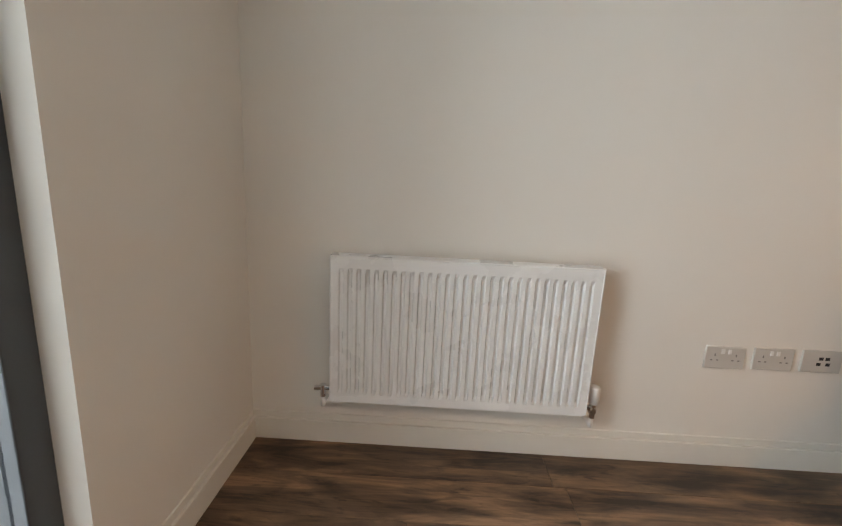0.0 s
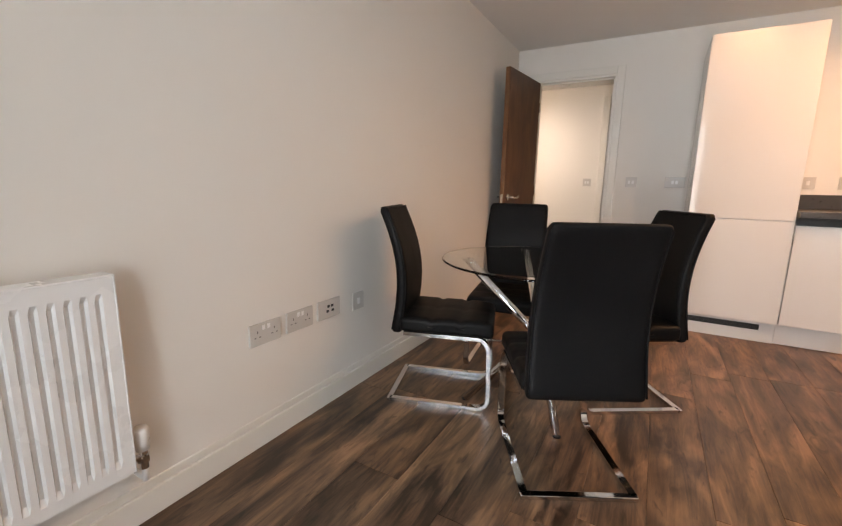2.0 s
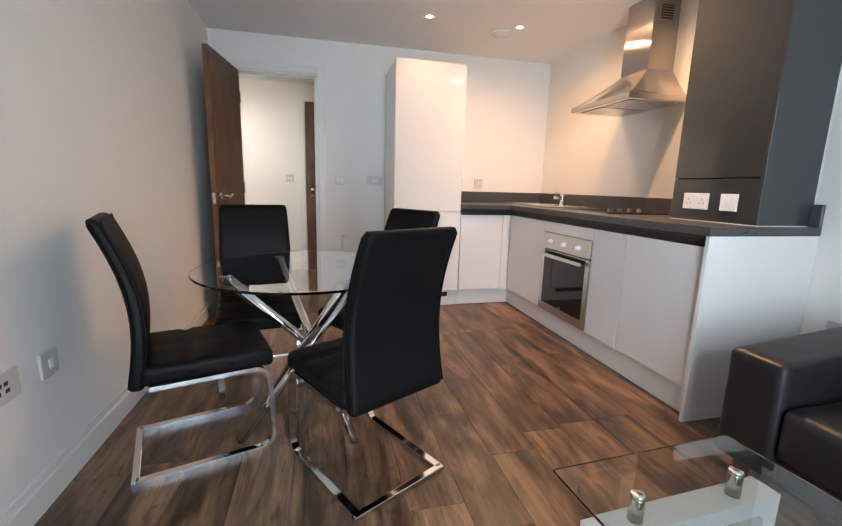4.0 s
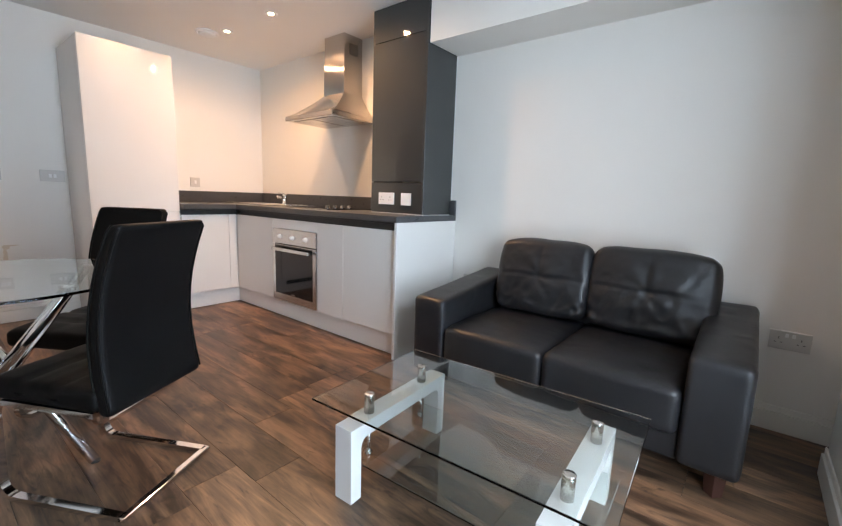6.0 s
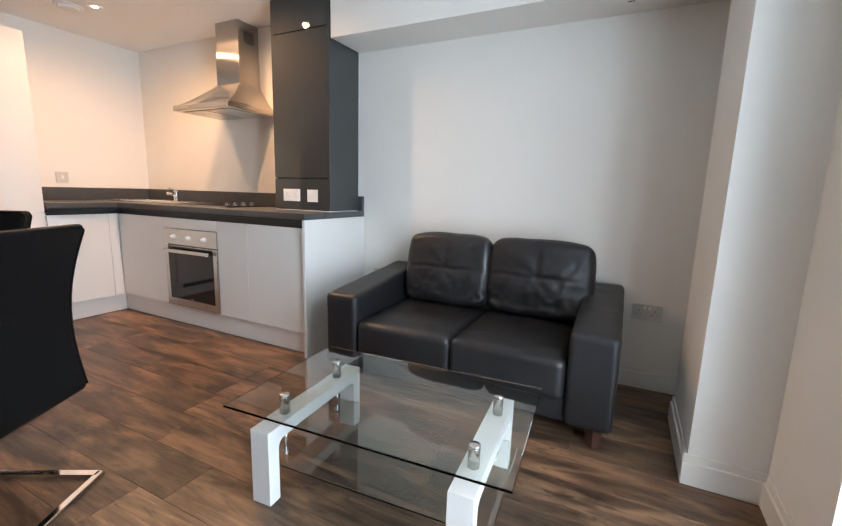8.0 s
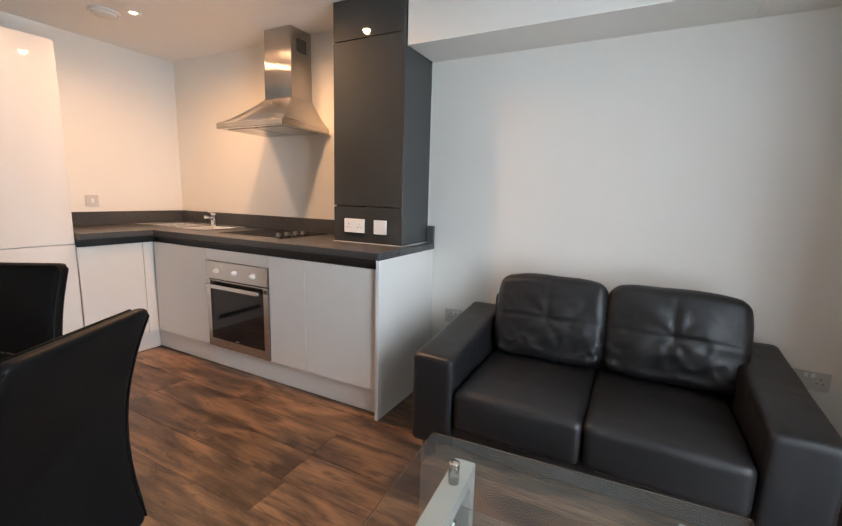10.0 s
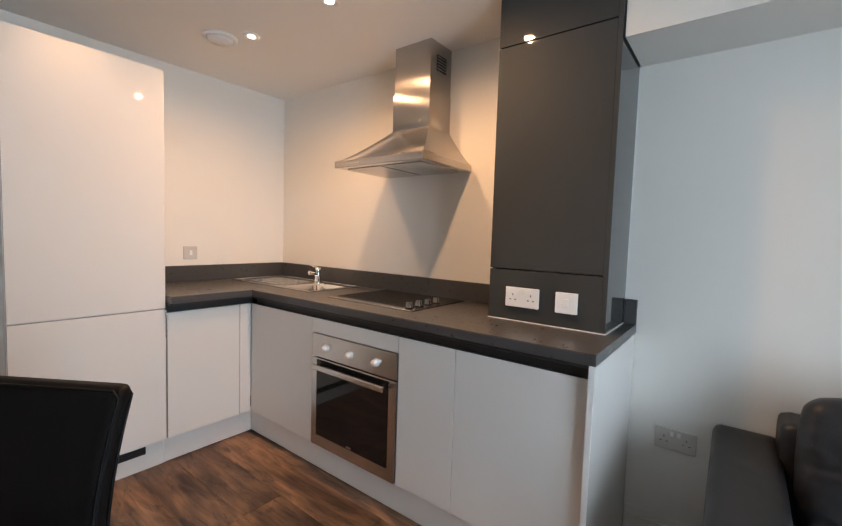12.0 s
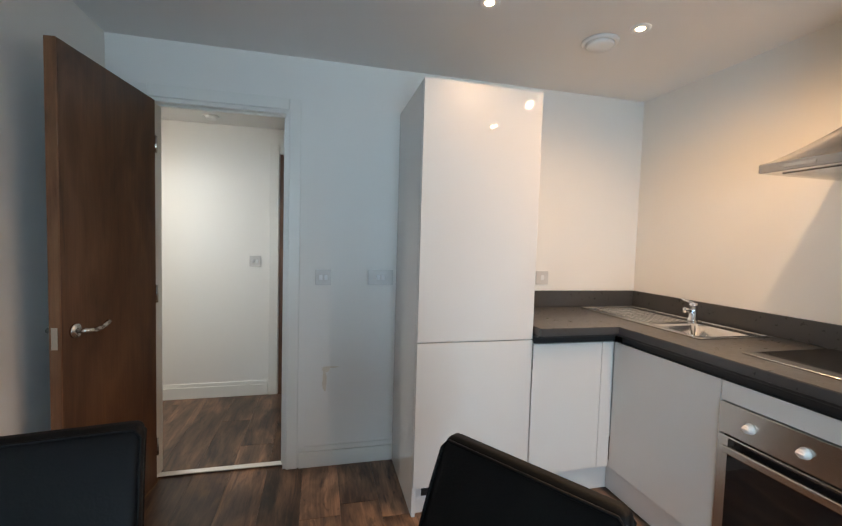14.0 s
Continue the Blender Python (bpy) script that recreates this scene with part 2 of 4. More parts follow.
M_STAIN = surface("yellowed_patch", (0.69, 0.60, 0.48), 0.6, vary=0.12, scale=14)


# ---- mesh helpers ----
def part(name, bm, material, parent=None, label="", smooth=False):
    me = bpy.data.meshes.new(name)
    bmesh.ops.recalc_face_normals(bm, faces=bm.faces)
    bm.to_mesh(me)
    bm.free()
    me.materials.append(material)
    if smooth:
        me.polygons.foreach_set("use_smooth", [True] * len(me.polygons))
    ob = new(name, me)
    if parent is not None:
        ob.parent = parent
    if label:
        ob["label"] = label
    return ob


def thing(name, label, category, m=None, group="", kind=""):
    ob = new(name)
    ob.empty_display_size = 0.1
    if m is not None:
        ob.matrix_basis = m
    return tagged(ob, label, category, group, kind)


def box(bm, x0, x1, y0, y1, z0, z1, bevel=0.0, seg=2):
    """Adds an upright block, its edges rounded by bevel."""
    g = bmesh.ops.create_cube(bm, size=1.0)
    vs = g["verts"]
    for v in vs:
        v.co = Vector(((x0 + x1) / 2 + v.co.x * abs(x1 - x0), (y0 + y1) / 2 + v.co.y * abs(y1 - y0), (z0 + z1) / 2 + v.co.z * abs(z1 - z0)))
    if bevel:
        es = list({e for v in vs for e in v.link_edges})
        bmesh.ops.bevel(bm, geom=es, offset=bevel, segments=seg, affect="EDGES", profile=0.5)
    return bm


def block(*a, **k):
    return box(bmesh.new(), *a, **k)


def tube(bm, a, b, r, n=14, r2=None):
    """Adds a round bar from a to b."""
    a, b = Vector(a), Vector(b)
    d = b - a
    g = bmesh.ops.create_cone(bm, cap_ends=True, segments=n, radius1=r, radius2=r if r2 is None else r2, depth=d.length)
    q = d.to_track_quat("Z", "Y").to_matrix().to_4x4()
    bmesh.ops.transform(bm, matrix=Matrix.Translation((a + b) / 2) @ q, verts=g["verts"])
    return bm


def lathe(bm, profile, centre=(0, 0, 0), n=24):
    """Adds a turned shape: profile of (radius, height)."""
    rings = []
    for r, z in profile:
        rings.append([bm.verts.new((centre[0] + r * math.cos(2 * math.pi * i / n), centre[1] + r * math.sin(2 * math.pi * i / n), centre[2] + z)) for i in range(n)])
    for a, b in zip(rings, rings[1:]):
        for i in range(n):
            bm.faces.new((a[i], a[(i + 1) % n], b[(i + 1) % n], b[i]))
    if profile[0][0] > 0:
        bm.faces.new(rings[0][::-1])
    if profile[-1][0] > 0:
        bm.faces.new(rings[-1])
    return bm


def bar(bm, points, w, h, up=(0, 1, 0)):
    """Adds a flat bar swept along points; w across up, h along up."""
    pts = [Vector(p) for p in points]
    up = Vector(up)
    rings = []
    for i, p in enumerate(pts):
        d = (pts[min(i + 1, len(pts) - 1)] - pts[max(i - 1, 0)]).normalized()
        s = d.cross(up).normalized()
        u = up
        rings.append([bm.verts.new(p + s * sx * w / 2 + u * sy * h / 2) for sx, sy in ((-1, -1), (1, -1), (1, 1), (-1, 1))])
    for a, b in zip(rings, rings[1:]):
        for i in range(4):
            bm.faces.new((a[i], a[(i + 1) % 4], b[(i + 1) % 4], b[i]))
    bm.faces.new(rings[0][::-1])
    bm.faces.new(rings[-1])
    return bm


def cord(bm, points, radius, n=8):
    """Adds a thin round cord along points that lie across the x axis."""
    rings = []
    for i, p in enumerate(points):
        d = (points[min(i + 1, len(points) - 1)] - points[max(i - 1, 0)]).normalized()
        s = d.cross(Vector((1, 0, 0))).normalized()
        u = s.cross(d)
        rings.append([bm.verts.new(p + (s * math.cos(2 * math.pi * k / n) + u * math.sin(2 * math.pi * k / n)) * radius) for k in range(n)])
    for a, b in zip(rings, rings[1:]):
        for i in range(n):
            bm.faces.new((a[i], a[(i + 1) % n], b[(i + 1) % n], b[i]))
    bm.faces.new(rings[0][::-1])
    bm.faces.new(rings[-1])
    return bm


def arc(cx, cz, r, a0, a1, y, n=8):
    return [(cx + r * math.cos(radians(a0 + (a1 - a0) * i / n)), y, cz + r * math.sin(radians(a0 + (a1 - a0) * i / n))) for i in range(n + 1)]


def pad(sx, sy, sz, r, cuts=14, shape=None):
    """A soft rounded block about the origin; shape(p, h) moves each point."""
    bm = bmesh.new()
    bmesh.ops.create_cube(bm, size=2.0)
    bmesh.ops.subdivide_edges(bm, edges=bm.edges[:], cuts=cuts, use_grid_fill=True)
    h = Vector((sx / 2, sy / 2, sz / 2))
    for v in bm.verts:
        q = Vector([math.copysign(1 - (1 - min(1, abs(c))) ** 1.5, c) for c in v.co])
        p = Vector([q[i] * h[i] for i in range(3)])
        rr = min(r, min(h))
        inner = Vector([max(-(h[i] - rr), min(h[i] - rr, p[i])) for i in range(3)])
        d = p - inner
        if d.length > 1e-9:
            p = inner + d.normalized() * rr
        v.co = shape(p, h) if shape else p
    return bm


# ---- structure ----
XW, YS = -3.12, -4.83
DOOR_L, DOOR_R, DOOR_H = -2.93, -2.262, 1.985


def structure(name, bm, material, label, category):
    return tagged(part(name, bm, material), label, category, kind="structure")


structure("wall_west", block(XW - 0.12, XW, YS - 0.3, 0.12, -0.05, CEIL + 0.1), M_WALL, "off-white painted plaster wall behind the radiator", "wall")
structure("wall_east", block(0, 0.12, YS - 0.3, 1.3, -0.05, CEIL + 0.1), M_WALL, "off-white painted plaster wall behind kitchen and sofa", "wall")
bm = bmesh.new()
box(bm, XW, DOOR_L, 0, 0.12, 0, CEIL)
box(bm, DOOR_R, 0, 0, 0.12, 0, CEIL)
box(bm, DOOR_L, DOOR_R, 0, 0.12, DOOR_H, CEIL)
structure("wall_north", bm, M_WALL, "off-white painted wall with a doorway to the hall", "wall")
bm = bmesh.new()
box(bm, XW, -2.35, YS - 0.3, YS, 0, CEIL)
box(bm, -2.35, -1.25, YS - 0.3, YS, 2.12, CEIL)
box(bm, -1.25, -0.81, YS - 0.3, -4.80, 0, CEIL)
box(bm, -0.81, 0, YS - 0.3, -4.74, 0, CEIL)
box(bm, -0.81, -0.32, -4.74, -4.56, 0, CEIL)
g = [bm.verts.new(p) for p in ((0, -4.64, 0), (-0.14, -4.74, 0), (0, -4.74, 0), (0, -4.64, CEIL), (-0.14, -4.74, CEIL), (0, -4.74, CEIL))]
for f in ((0, 1, 2), (3, 5, 4), (0, 3, 4, 1), (1, 4, 5, 2), (2, 5, 3, 0)):
    bm.faces.new([g[i] for i in f])
structure("wall_south", bm, M_WALL, "off-white painted window wall with a deep pier", "wall")
structure("ceiling", block(XW, 0, YS - 0.3, 1.3, CEIL, CEIL + 0.1), M_CEIL, "flat white painted ceiling with recessed downlights", "ceiling")
structure("ceiling_beam", block(-0.312, 0, -4.74, -2.512, 1.983, CEIL), M_WALL, "white boxed-in beam along the wall above the sofa", "beam")

# hall beyond the doorway
structure("wall_hall_end", block(-4.42, -4.30, 0.0, 1.3, 0, CEIL), M_WALL, "white end wall of the hall", "wall")
structure("wall_hall_side", block(-4.30, XW - 0.12, 0.0, 0.12, 0, CEIL), M_WALL, "white wall along the hall", "wall")
structure("wall_hall", block(-4.30, 0, 1.19, 1.3, 0, CEIL), M_WALL, "white hall wall opposite the doorway", "wall")
structure("ceiling_hall", block(-4.30, 0, 0.12, 1.19, 2.17, CEIL), M_CEIL, "lower white hall ceiling", "ceiling")


def skirting(name, x0, x1, y0, y1, face, label="white moulded skirting board along the wall"):
    """A board with a stepped top; face: the side that it shows."""
    bm = bmesh.new()
    box(bm, x0, x1, y0, y1, 0, 0.090, 0.0025, 2)
    s = 0.008
    a = [x0, x1, y0, y1]
    k = {"+x": 1, "-x": 0, "+y": 3, "-y": 2}[face]
    a[k] += -s if face[0] == "+" else s
    box(bm, *a, 0.090, 0.120, 0.004, 3)
    return structure(name, bm, M_TRIM, label, "skirting board")


skirting("baseboard_west", XW, XW + 0.016, YS, 0, "+x")
skirting("baseboard_east", -0.016, 0, -4.64, -2.556, "-x")
skirting("baseboard_north", -2.19, -1.645, -0.016, 0, "-y")
skirting("baseboard_south", XW + 0.016, -2.352, YS, YS + 0.016, "+y")
skirting("baseboard_pier", -0.81, -0.304, -4.56, -4.544, "+y")
skirting("baseboard_recess", -0.32, -0.304, -4.74, -4.56, "+x")
skirting("baseboard_jamb", -1.25, -0.826, -4.80, -4.784, "+y")
skirting("baseboard_side", -0.826, -0.81, -4.80, -4.544, "-x")
skirting("baseboard_niche", -0.30, -0.13, -4.74, -4.724, "+y")
skirting("baseboard_hall", -4.30, -2.49, 1.174, 1.19, "-y")
bm = block(0, 0.172, 0, 0.016, 0, 0.118, 0.003, 1)
ob = structure("baseboard_corner", bm, M_TRIM, "white moulded skirting board across the corner", "skirting board")
ob.matrix_basis = pose(-0.14, -4.74, 0, 0, 0, 35.5)


def door_frame(name, x0, x1, y0, y1, h, label):
    f = thing(name, label, "door frame", kind="structure")
    w = 0.066
    for yy, s in ((y0 - 0.016, 1), (y1, 1)):
        part("architrave", block(x0 - w, x0 - 0.004, yy, yy + 0.016, 0, h + w, 0.004), M_TRIM, f)
        part("architrave", block(x1 + 0.004, x1 + w, yy, yy + 0.016, 0, h + w, 0.004), M_TRIM, f)
        part("architrave", block(x0 - 0.004, x1 + 0.004, yy, yy + 0.016, h + 0.004, h + w, 0.004), M_TRIM, f)
    part("lining", block(x0, x0 + 0.014, y0, y1, 0, h - 0.014), M_TRIM, f)
    part("lining", block(x1 - 0.014, x1, y0, y1, 0, h - 0.014), M_TRIM, f)
    part("lining", block(x0, x1, y0, y1, h - 0.014, h), M_TRIM, f)
    part("door_stop", block(x1 - 0.026, x1 - 0.014, y0 + 0.045, y1 - 0.03, 0, h - 0.026, 0.002), M_TRIM, f)
    part("door_stop", block(x0 + 0.026, x1 - 0.026, y0 + 0.045, y1 - 0.03, h - 0.026, h - 0.014, 0.002), M_TRIM, f)
    return f


door_frame("trim_door", DOOR_L, DOOR_R, 0.0, 0.12, DOOR_H, "white painted door lining and architrave round the doorway")


def lever(parent, x, y, z, out, along):
    """A round rose with a lever; out: which way the rose faces in y, along: which way the lever points in x."""
    h = part("handle", tube(bmesh.new(), (x, y, z), (x, y + out * 0.010, z), 0.026, 24), M_NICKEL, parent, "satin nickel lever handle", True)
    bm = bmesh.new()
    tube(bm, (x, y + out * 0.008, z), (x, y + out * 0.052, z), 0.0095, 14)
    pts = [(x - along * 0.004, y + out * 0.048, z), (x + along * 0.04, y + out * 0.05, z - 0.004), (x + along * 0.08, y + out * 0.05, z - 0.002), (x + along * 0.118, y + out * 0.05, z + 0.012)]
    for a, b in zip(pts, pts[1:]):
        tube(bm, a, b, 0.0092, 14)
    part("lever", bm, M_NICKEL, h, "", True)
    return h


# open flush door, swung back towards the wall
leaf = thing("door_1", "walnut-veneered flush door standing open against the wall", "door", pose(-2.915, -0.022, 0, 0, 0, -97.0), kind="structure")
part("leaf", block(0.0, 0.645, -0.019, 0.019, 0.008, 1.968, 0.0015, 1), M_DOOR, leaf)
part("lipping", block(0.645, 0.653, -0.019, 0.019, 0.008, 1.968, 0.0015, 1), M_EDGE, leaf, "lighter reddish wooden edge strip")
lever(leaf, 0.585, 0.019, 0.94, 1, -1)
lever(leaf, 0.585, -0.019, 0.94, -1, -1)
part("latch_plate", block(0.653, 0.655, -0.011, 0.011, 0.885, 0.965, 0.0005, 1), M_NICKEL, leaf, "steel latch plate in the edge")
for z in (0.2, 1.0, 1.75):
    part("hinge", tube(bmesh.new(), (-0.004, 0.021, z - 0.045), (-0.004, 0.021, z + 0.045), 0.006, 12), M_NICKEL, leaf, "", True)

hd = thing("door_2", "closed walnut flush door in the hall wall", "door", kind="structure")
part("leaf", block(-2.405, -1.70, 1.158, 1.186, 0.008, 1.965, 0.002, 1), M_DOOR, hd)
lever(hd, -2.335, 1.158, 0.975, -1, 1)
part("lock_rose", tube(bmesh.new(), (-2.335, 1.158, 0.90), (-2.335, 1.148, 0.90), 0.024, 24), M_NICKEL, hd, "round nickel lock rose", True)
hf = thing("trim_hall_door", "white architrave round the hall door", "door frame", kind="structure")
part("architrave", block(-2.485, -2.412, 1.168, 1.19, 0, 2.045, 0.004), M_TRIM, hf)
part("architrave", block(-2.412, -1.66, 1.168, 1.19, 1.972, 2.045, 0.004), M_TRIM, hf)
part("threshold", block(DOOR_L + 0.014, DOOR_R - 0.014, 0.03, 0.07, 0.0065, 0.013, 0.003), M_TRIM, hf, "pale threshold strip in the doorway")

# window: dark framed glazed doors in the deep opening
win = thing("window_1", "full-height window with dark grey aluminium frame", "window", kind="structure")
WX0, WX1, WY, WH = -2.35, -1.25, -4.925, 2.12
part("window_frame", block(WX0, WX0 + 0.07, WY - 0.035, WY + 0.035, 0, WH, 0.003), M_FRAME, win)
part("window_frame", block(WX1 - 0.07, WX1, WY - 0.035, WY + 0.035, 0, WH, 0.003), M_FRAME, win)
part("window_frame", block(WX0 + 0.07, WX1 - 0.07, WY - 0.035, WY + 0.035, WH - 0.07, WH, 0.003), M_FRAME, win)
part("window_frame", block(WX0 + 0.07, WX1 - 0.07, WY - 0.035, WY + 0.035, 0, 0.09, 0.003), M_FRAME, win)
part("mullion", block(-1.83, -1.77, WY - 0.03, WY + 0.03, 0.09, WH - 0.07, 0.003), M_FRAME, win)
for a, b in ((WX0 + 0.07, -1.83), (-1.77, WX1 - 0.07)):
    p = part("pane", block(a, b, WY - 0.008, WY + 0.008, 0.09, WH - 0.07), M_PANE, win, "clear double glazing")
    p.visible_shadow = False

# outdoor ground
structure("ground", block(-400, 400, -800, 400, -0.6, -0.18), M_GROUND, "grey paved ground outside the window", "ground")


# ---- downlights and ceiling fittings ----
def downlight(x, y):
    d = thing("downlight", "small round recessed downlight with warm glowing lamp", "downlight", pose(x, y, CEIL), "ceiling downlights")
    part("bezel", lathe(bmesh.new(), [(0.024, -0.001), (0.044, -0.001), (0.043, -0.005), (0.034, -0.008), (0.024, -0.004)], n=32), M_WHITE, d, "white metal bezel", True)
    part("bulb", lathe(bmesh.new(), [(0.0235, -0.0005), (0.023, -0.003), (0.015, -0.005), (0.004, -0.0056)], n=24), M_BULB, d, "glowing warm lamp face", True)
    return d


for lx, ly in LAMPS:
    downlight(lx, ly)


def disc_fitting(name, x, y, z, label, category, r=0.085):
    d = thing(name, label, category, pose(x, y, z))
    part("ring", lathe(bmesh.new(), [(r, -0.0005), (r, -0.008), (r * 0.93, -0.014), (r * 0.80, -0.014), (r * 0.78, -0.008)], n=36), M_WHITE, d, "", True)
    part("cap", lathe(bmesh.new(), [(r * 0.74, -0.0005), (r * 0.74, -0.018), (r * 0.66, -0.025), (0.003, -0.027)], n=36), M_WHITE, d, "", True)
    return d


disc_fitting("ceiling_vent", -0.815, -0.62, CEIL, "round white extract vent in the ceiling", "vent")
disc_fitting("heat_detector", -1.09, -1.38, CEIL, "round white heat detector on the ceiling", "detector", 0.05)
disc_fitting("hall_detector", -2.87, 0.96, 2.17, "round white smoke detector on the hall ceiling", "detector", 0.055)
# invented downlight copy, out of sight, placed at the hall's fill light
unseen_hall_fitting = downlight(-3.30, 0.36)
unseen_hall_fitting.matrix_basis = pose(-3.30, 0.36, 2.17)


# ---- kitchen ----
FX, FY = -0.598, -0.566   # front planes of the east and north runs
WT0, WT1 = 0.869, 0.907   # worktop underside and top

tall = thing("fridge_housing", "tall white high-gloss integrated fridge freezer housing", "tall cabinet")
part("body", block(-1.635, -1.069, FY + 0.022, -0.002, 0.15, 2.022, 0.001, 1), M_CARC, tall)
part("side_panel", block(-1.653, -1.635, FY + 0.022, -0.002, 0.0, 2.030, 0.001, 1), M_GLOSS, tall, "white gloss end panel")
part("door", block(-1.652, -1.070, FY, FY + 0.020, 0.150, 0.837, 0.0015), M_GLOSS, tall, "lower white gloss door")
part("door", block(-1.652, -1.070, FY, FY + 0.020, 0.843, 2.032, 0.0015), M_GLOSS, tall, "tall upper white gloss door")
part("plinth", block(-1.635, -1.065, -0.515, -0.497, 0, 0.148), M_GLOSS, tall)
vent = part("vent_grille", block(-1.60, -1.15, -0.5165, -0.513, 0.082, 0.122), M_DARK, tall, "dark slotted plinth vent")
for i in range(3):
    part("slat", block(-1.60, -1.15, -0.519, -0.5165, 0.087 + i * 0.012, 0.091 + i * 0.012), M_BLACK, vent)

base = thing("base_cabinet", "white gloss handleless base cabinet below the worktop", "cabinet", group="base cabinets")
part("body", block(-1.063, -0.60, FY + 0.022, -0.002, 0.15, 0.812), M_CARC, base)
part("door", block(-1.062, -0.672, FY, FY + 0.020, 0.150, 0.816, 0.0015), M_GLOSS, base)
part("corner_post", block(-0.669, -0.600, FY, FY + 0.020, 0.150, 0.816, 0.0015), M_GLOSS, base)

corner = thing("base_cabinet", "white gloss blank corner cabinet beside the oven", "cabinet", group="base cabinets")
part("body", block(FX + 0.022, -0.002, -1.150, -0.60, 0.15, 0.812), M_CARC, corner)
part("door", block(FX, FX + 0.020, -1.152, -0.568, 0.150, 0.816, 0.0015), M_GLOSS, corner)

housing = thing("oven_housing", "white carcass and filler round the built-under oven", "cabinet", group="base cabinets")
part("filler", block(FX, FX + 0.020, -1.738, -1.155, 0.742, 0.816, 0.0015), M_GLOSS, housing, "white filler strip above the oven")
part("base_panel", block(-0.55, -0.002, -1.738, -1.153, 0.135, 0.150), M_CARC, housing)

for y0, y1 in ((-2.030, -1.742), (-2.532, -2.033)):
    c = thing("base_cabinet", "white gloss handleless base cabinet in the run", "cabinet", group="base cabinets")
    part("body", block(FX + 0.022, -0.002, y0, y1, 0.15, 0.812), M_CARC, c)
    part("door", block(FX, FX + 0.020, y0, y1, 0.150, 0.816, 0.0015), M_GLOSS, c)

endp = thing("end_panel", "white panel closing the end of the kitchen run", "panel")
part("panel", block(-0.623, -0.002, -2.553, -2.535, 0.0, WT0, 0.001, 1), M_GLOSS, endp)
part("edge_strip", block(-0.625, -0.623, -2.553, -2.535, 0.0, WT0), M_CARC, endp)
tagged(part("plinth_board", block(-0.564, -0.546, -2.534, -0.497, 0.003, 0.149, 0.001, 1), M_GLOSS), "white gloss plinth under the base cabinets", "plinth")
tagged(part("plinth_board", block(-1.064, -0.567, -0.515, -0.497, 0.003, 0.149, 0.001, 1), M_GLOSS), "white gloss plinth under the corner cabinet", "plinth")
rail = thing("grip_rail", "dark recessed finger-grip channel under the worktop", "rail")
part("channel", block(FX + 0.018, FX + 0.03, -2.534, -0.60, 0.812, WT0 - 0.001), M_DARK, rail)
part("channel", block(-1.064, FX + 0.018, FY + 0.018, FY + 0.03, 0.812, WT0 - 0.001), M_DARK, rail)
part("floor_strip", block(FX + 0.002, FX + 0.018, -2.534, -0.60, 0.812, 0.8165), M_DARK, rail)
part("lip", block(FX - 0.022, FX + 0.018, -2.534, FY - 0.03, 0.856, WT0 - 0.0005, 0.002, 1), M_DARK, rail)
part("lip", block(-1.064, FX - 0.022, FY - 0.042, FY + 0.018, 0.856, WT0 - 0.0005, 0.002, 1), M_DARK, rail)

worktop = thing("worktop", "dark grey laminate L-shaped kitchen worktop with upstand", "worktop")
bm = bmesh.new()
SX0, SX1, SY0, SY1 = -0.405, -0.135, -0.895, -0.615
ov = -0.628
box(bm, -1.064, SX0, -0.628, -0.002, WT0, WT1)
box(bm, SX0, -0.002, -0.615, -0.002, WT0, WT1)
box(bm, ov, SX0, -2.556, -0.628, WT0, WT1)
box(bm, SX1, -0.002, SY0, -0.615, WT0, WT1)
box(bm, SX0, -0.002, -2.556, SY0, WT0, WT1)
part("slab", bm, M_TOP, worktop)
part("nosing", block(ov - 0.004, ov, -2.556, -0.632, WT0 + 0.001, WT1 - 0.0015, 0.0018), M_TOP, worktop)
part("nosing", block(-1.064, ov - 0.0005, -0.632, -0.628, WT0 + 0.001, WT1 - 0.0015, 0.0018), M_TOP, worktop)
part("upstand", block(-1.064, -0.021, -0.019, -0.001, WT1, 1.012, 0.002, 1), M_TOP, worktop)
part("upstand", block(-0.019, -0.001, -2.019, -0.001, WT1, 1.012, 0.002, 1), M_TOP, worktop)
part("upstand", block(-0.019, -0.001, -2.556, -2.508, WT1, 1.012, 0.002, 1), M_TOP, worktop)

# sink
sink = thing("sink", "inset stainless steel sink with ribbed drainer", "sink")
R0, R1 = WT1, WT1 + 0.004
bm = bmesh.new()
box(bm, -0.455, -0.405, -0.925, -0.075, R0, R1)
box(bm, -0.135, -0.055, -0.925, -0.075, R0, R1)
box(bm, -0.405, -0.135, -0.925, -0.895, R0, R1)
box(bm, -0.405, -0.135, -0.615, -0.575, R0, R1)
box(bm, -0.405, -0.135, -0.10, -0.075, R0, R1)
part("rim", bm, M_SINK, sink)
bm = bmesh.new()
for (x0, x1, y0, y1) in ((-0.457, -0.450, -0.927, -0.073), (-0.060, -0.053, -0.927, -0.073), (-0.450, -0.060, -0.927, -0.920), (-0.450, -0.060, -0.080, -0.073)):
    box(bm, x0, x1, y0, y1, R0, R1 + 0.003, 0.0012, 1)
part("rolled_edge", bm, M_SINK, sink)
part("drainer", block(-0.405, -0.135, -0.575, -0.10, R0, R1 - 0.0015), M_SINK, sink)
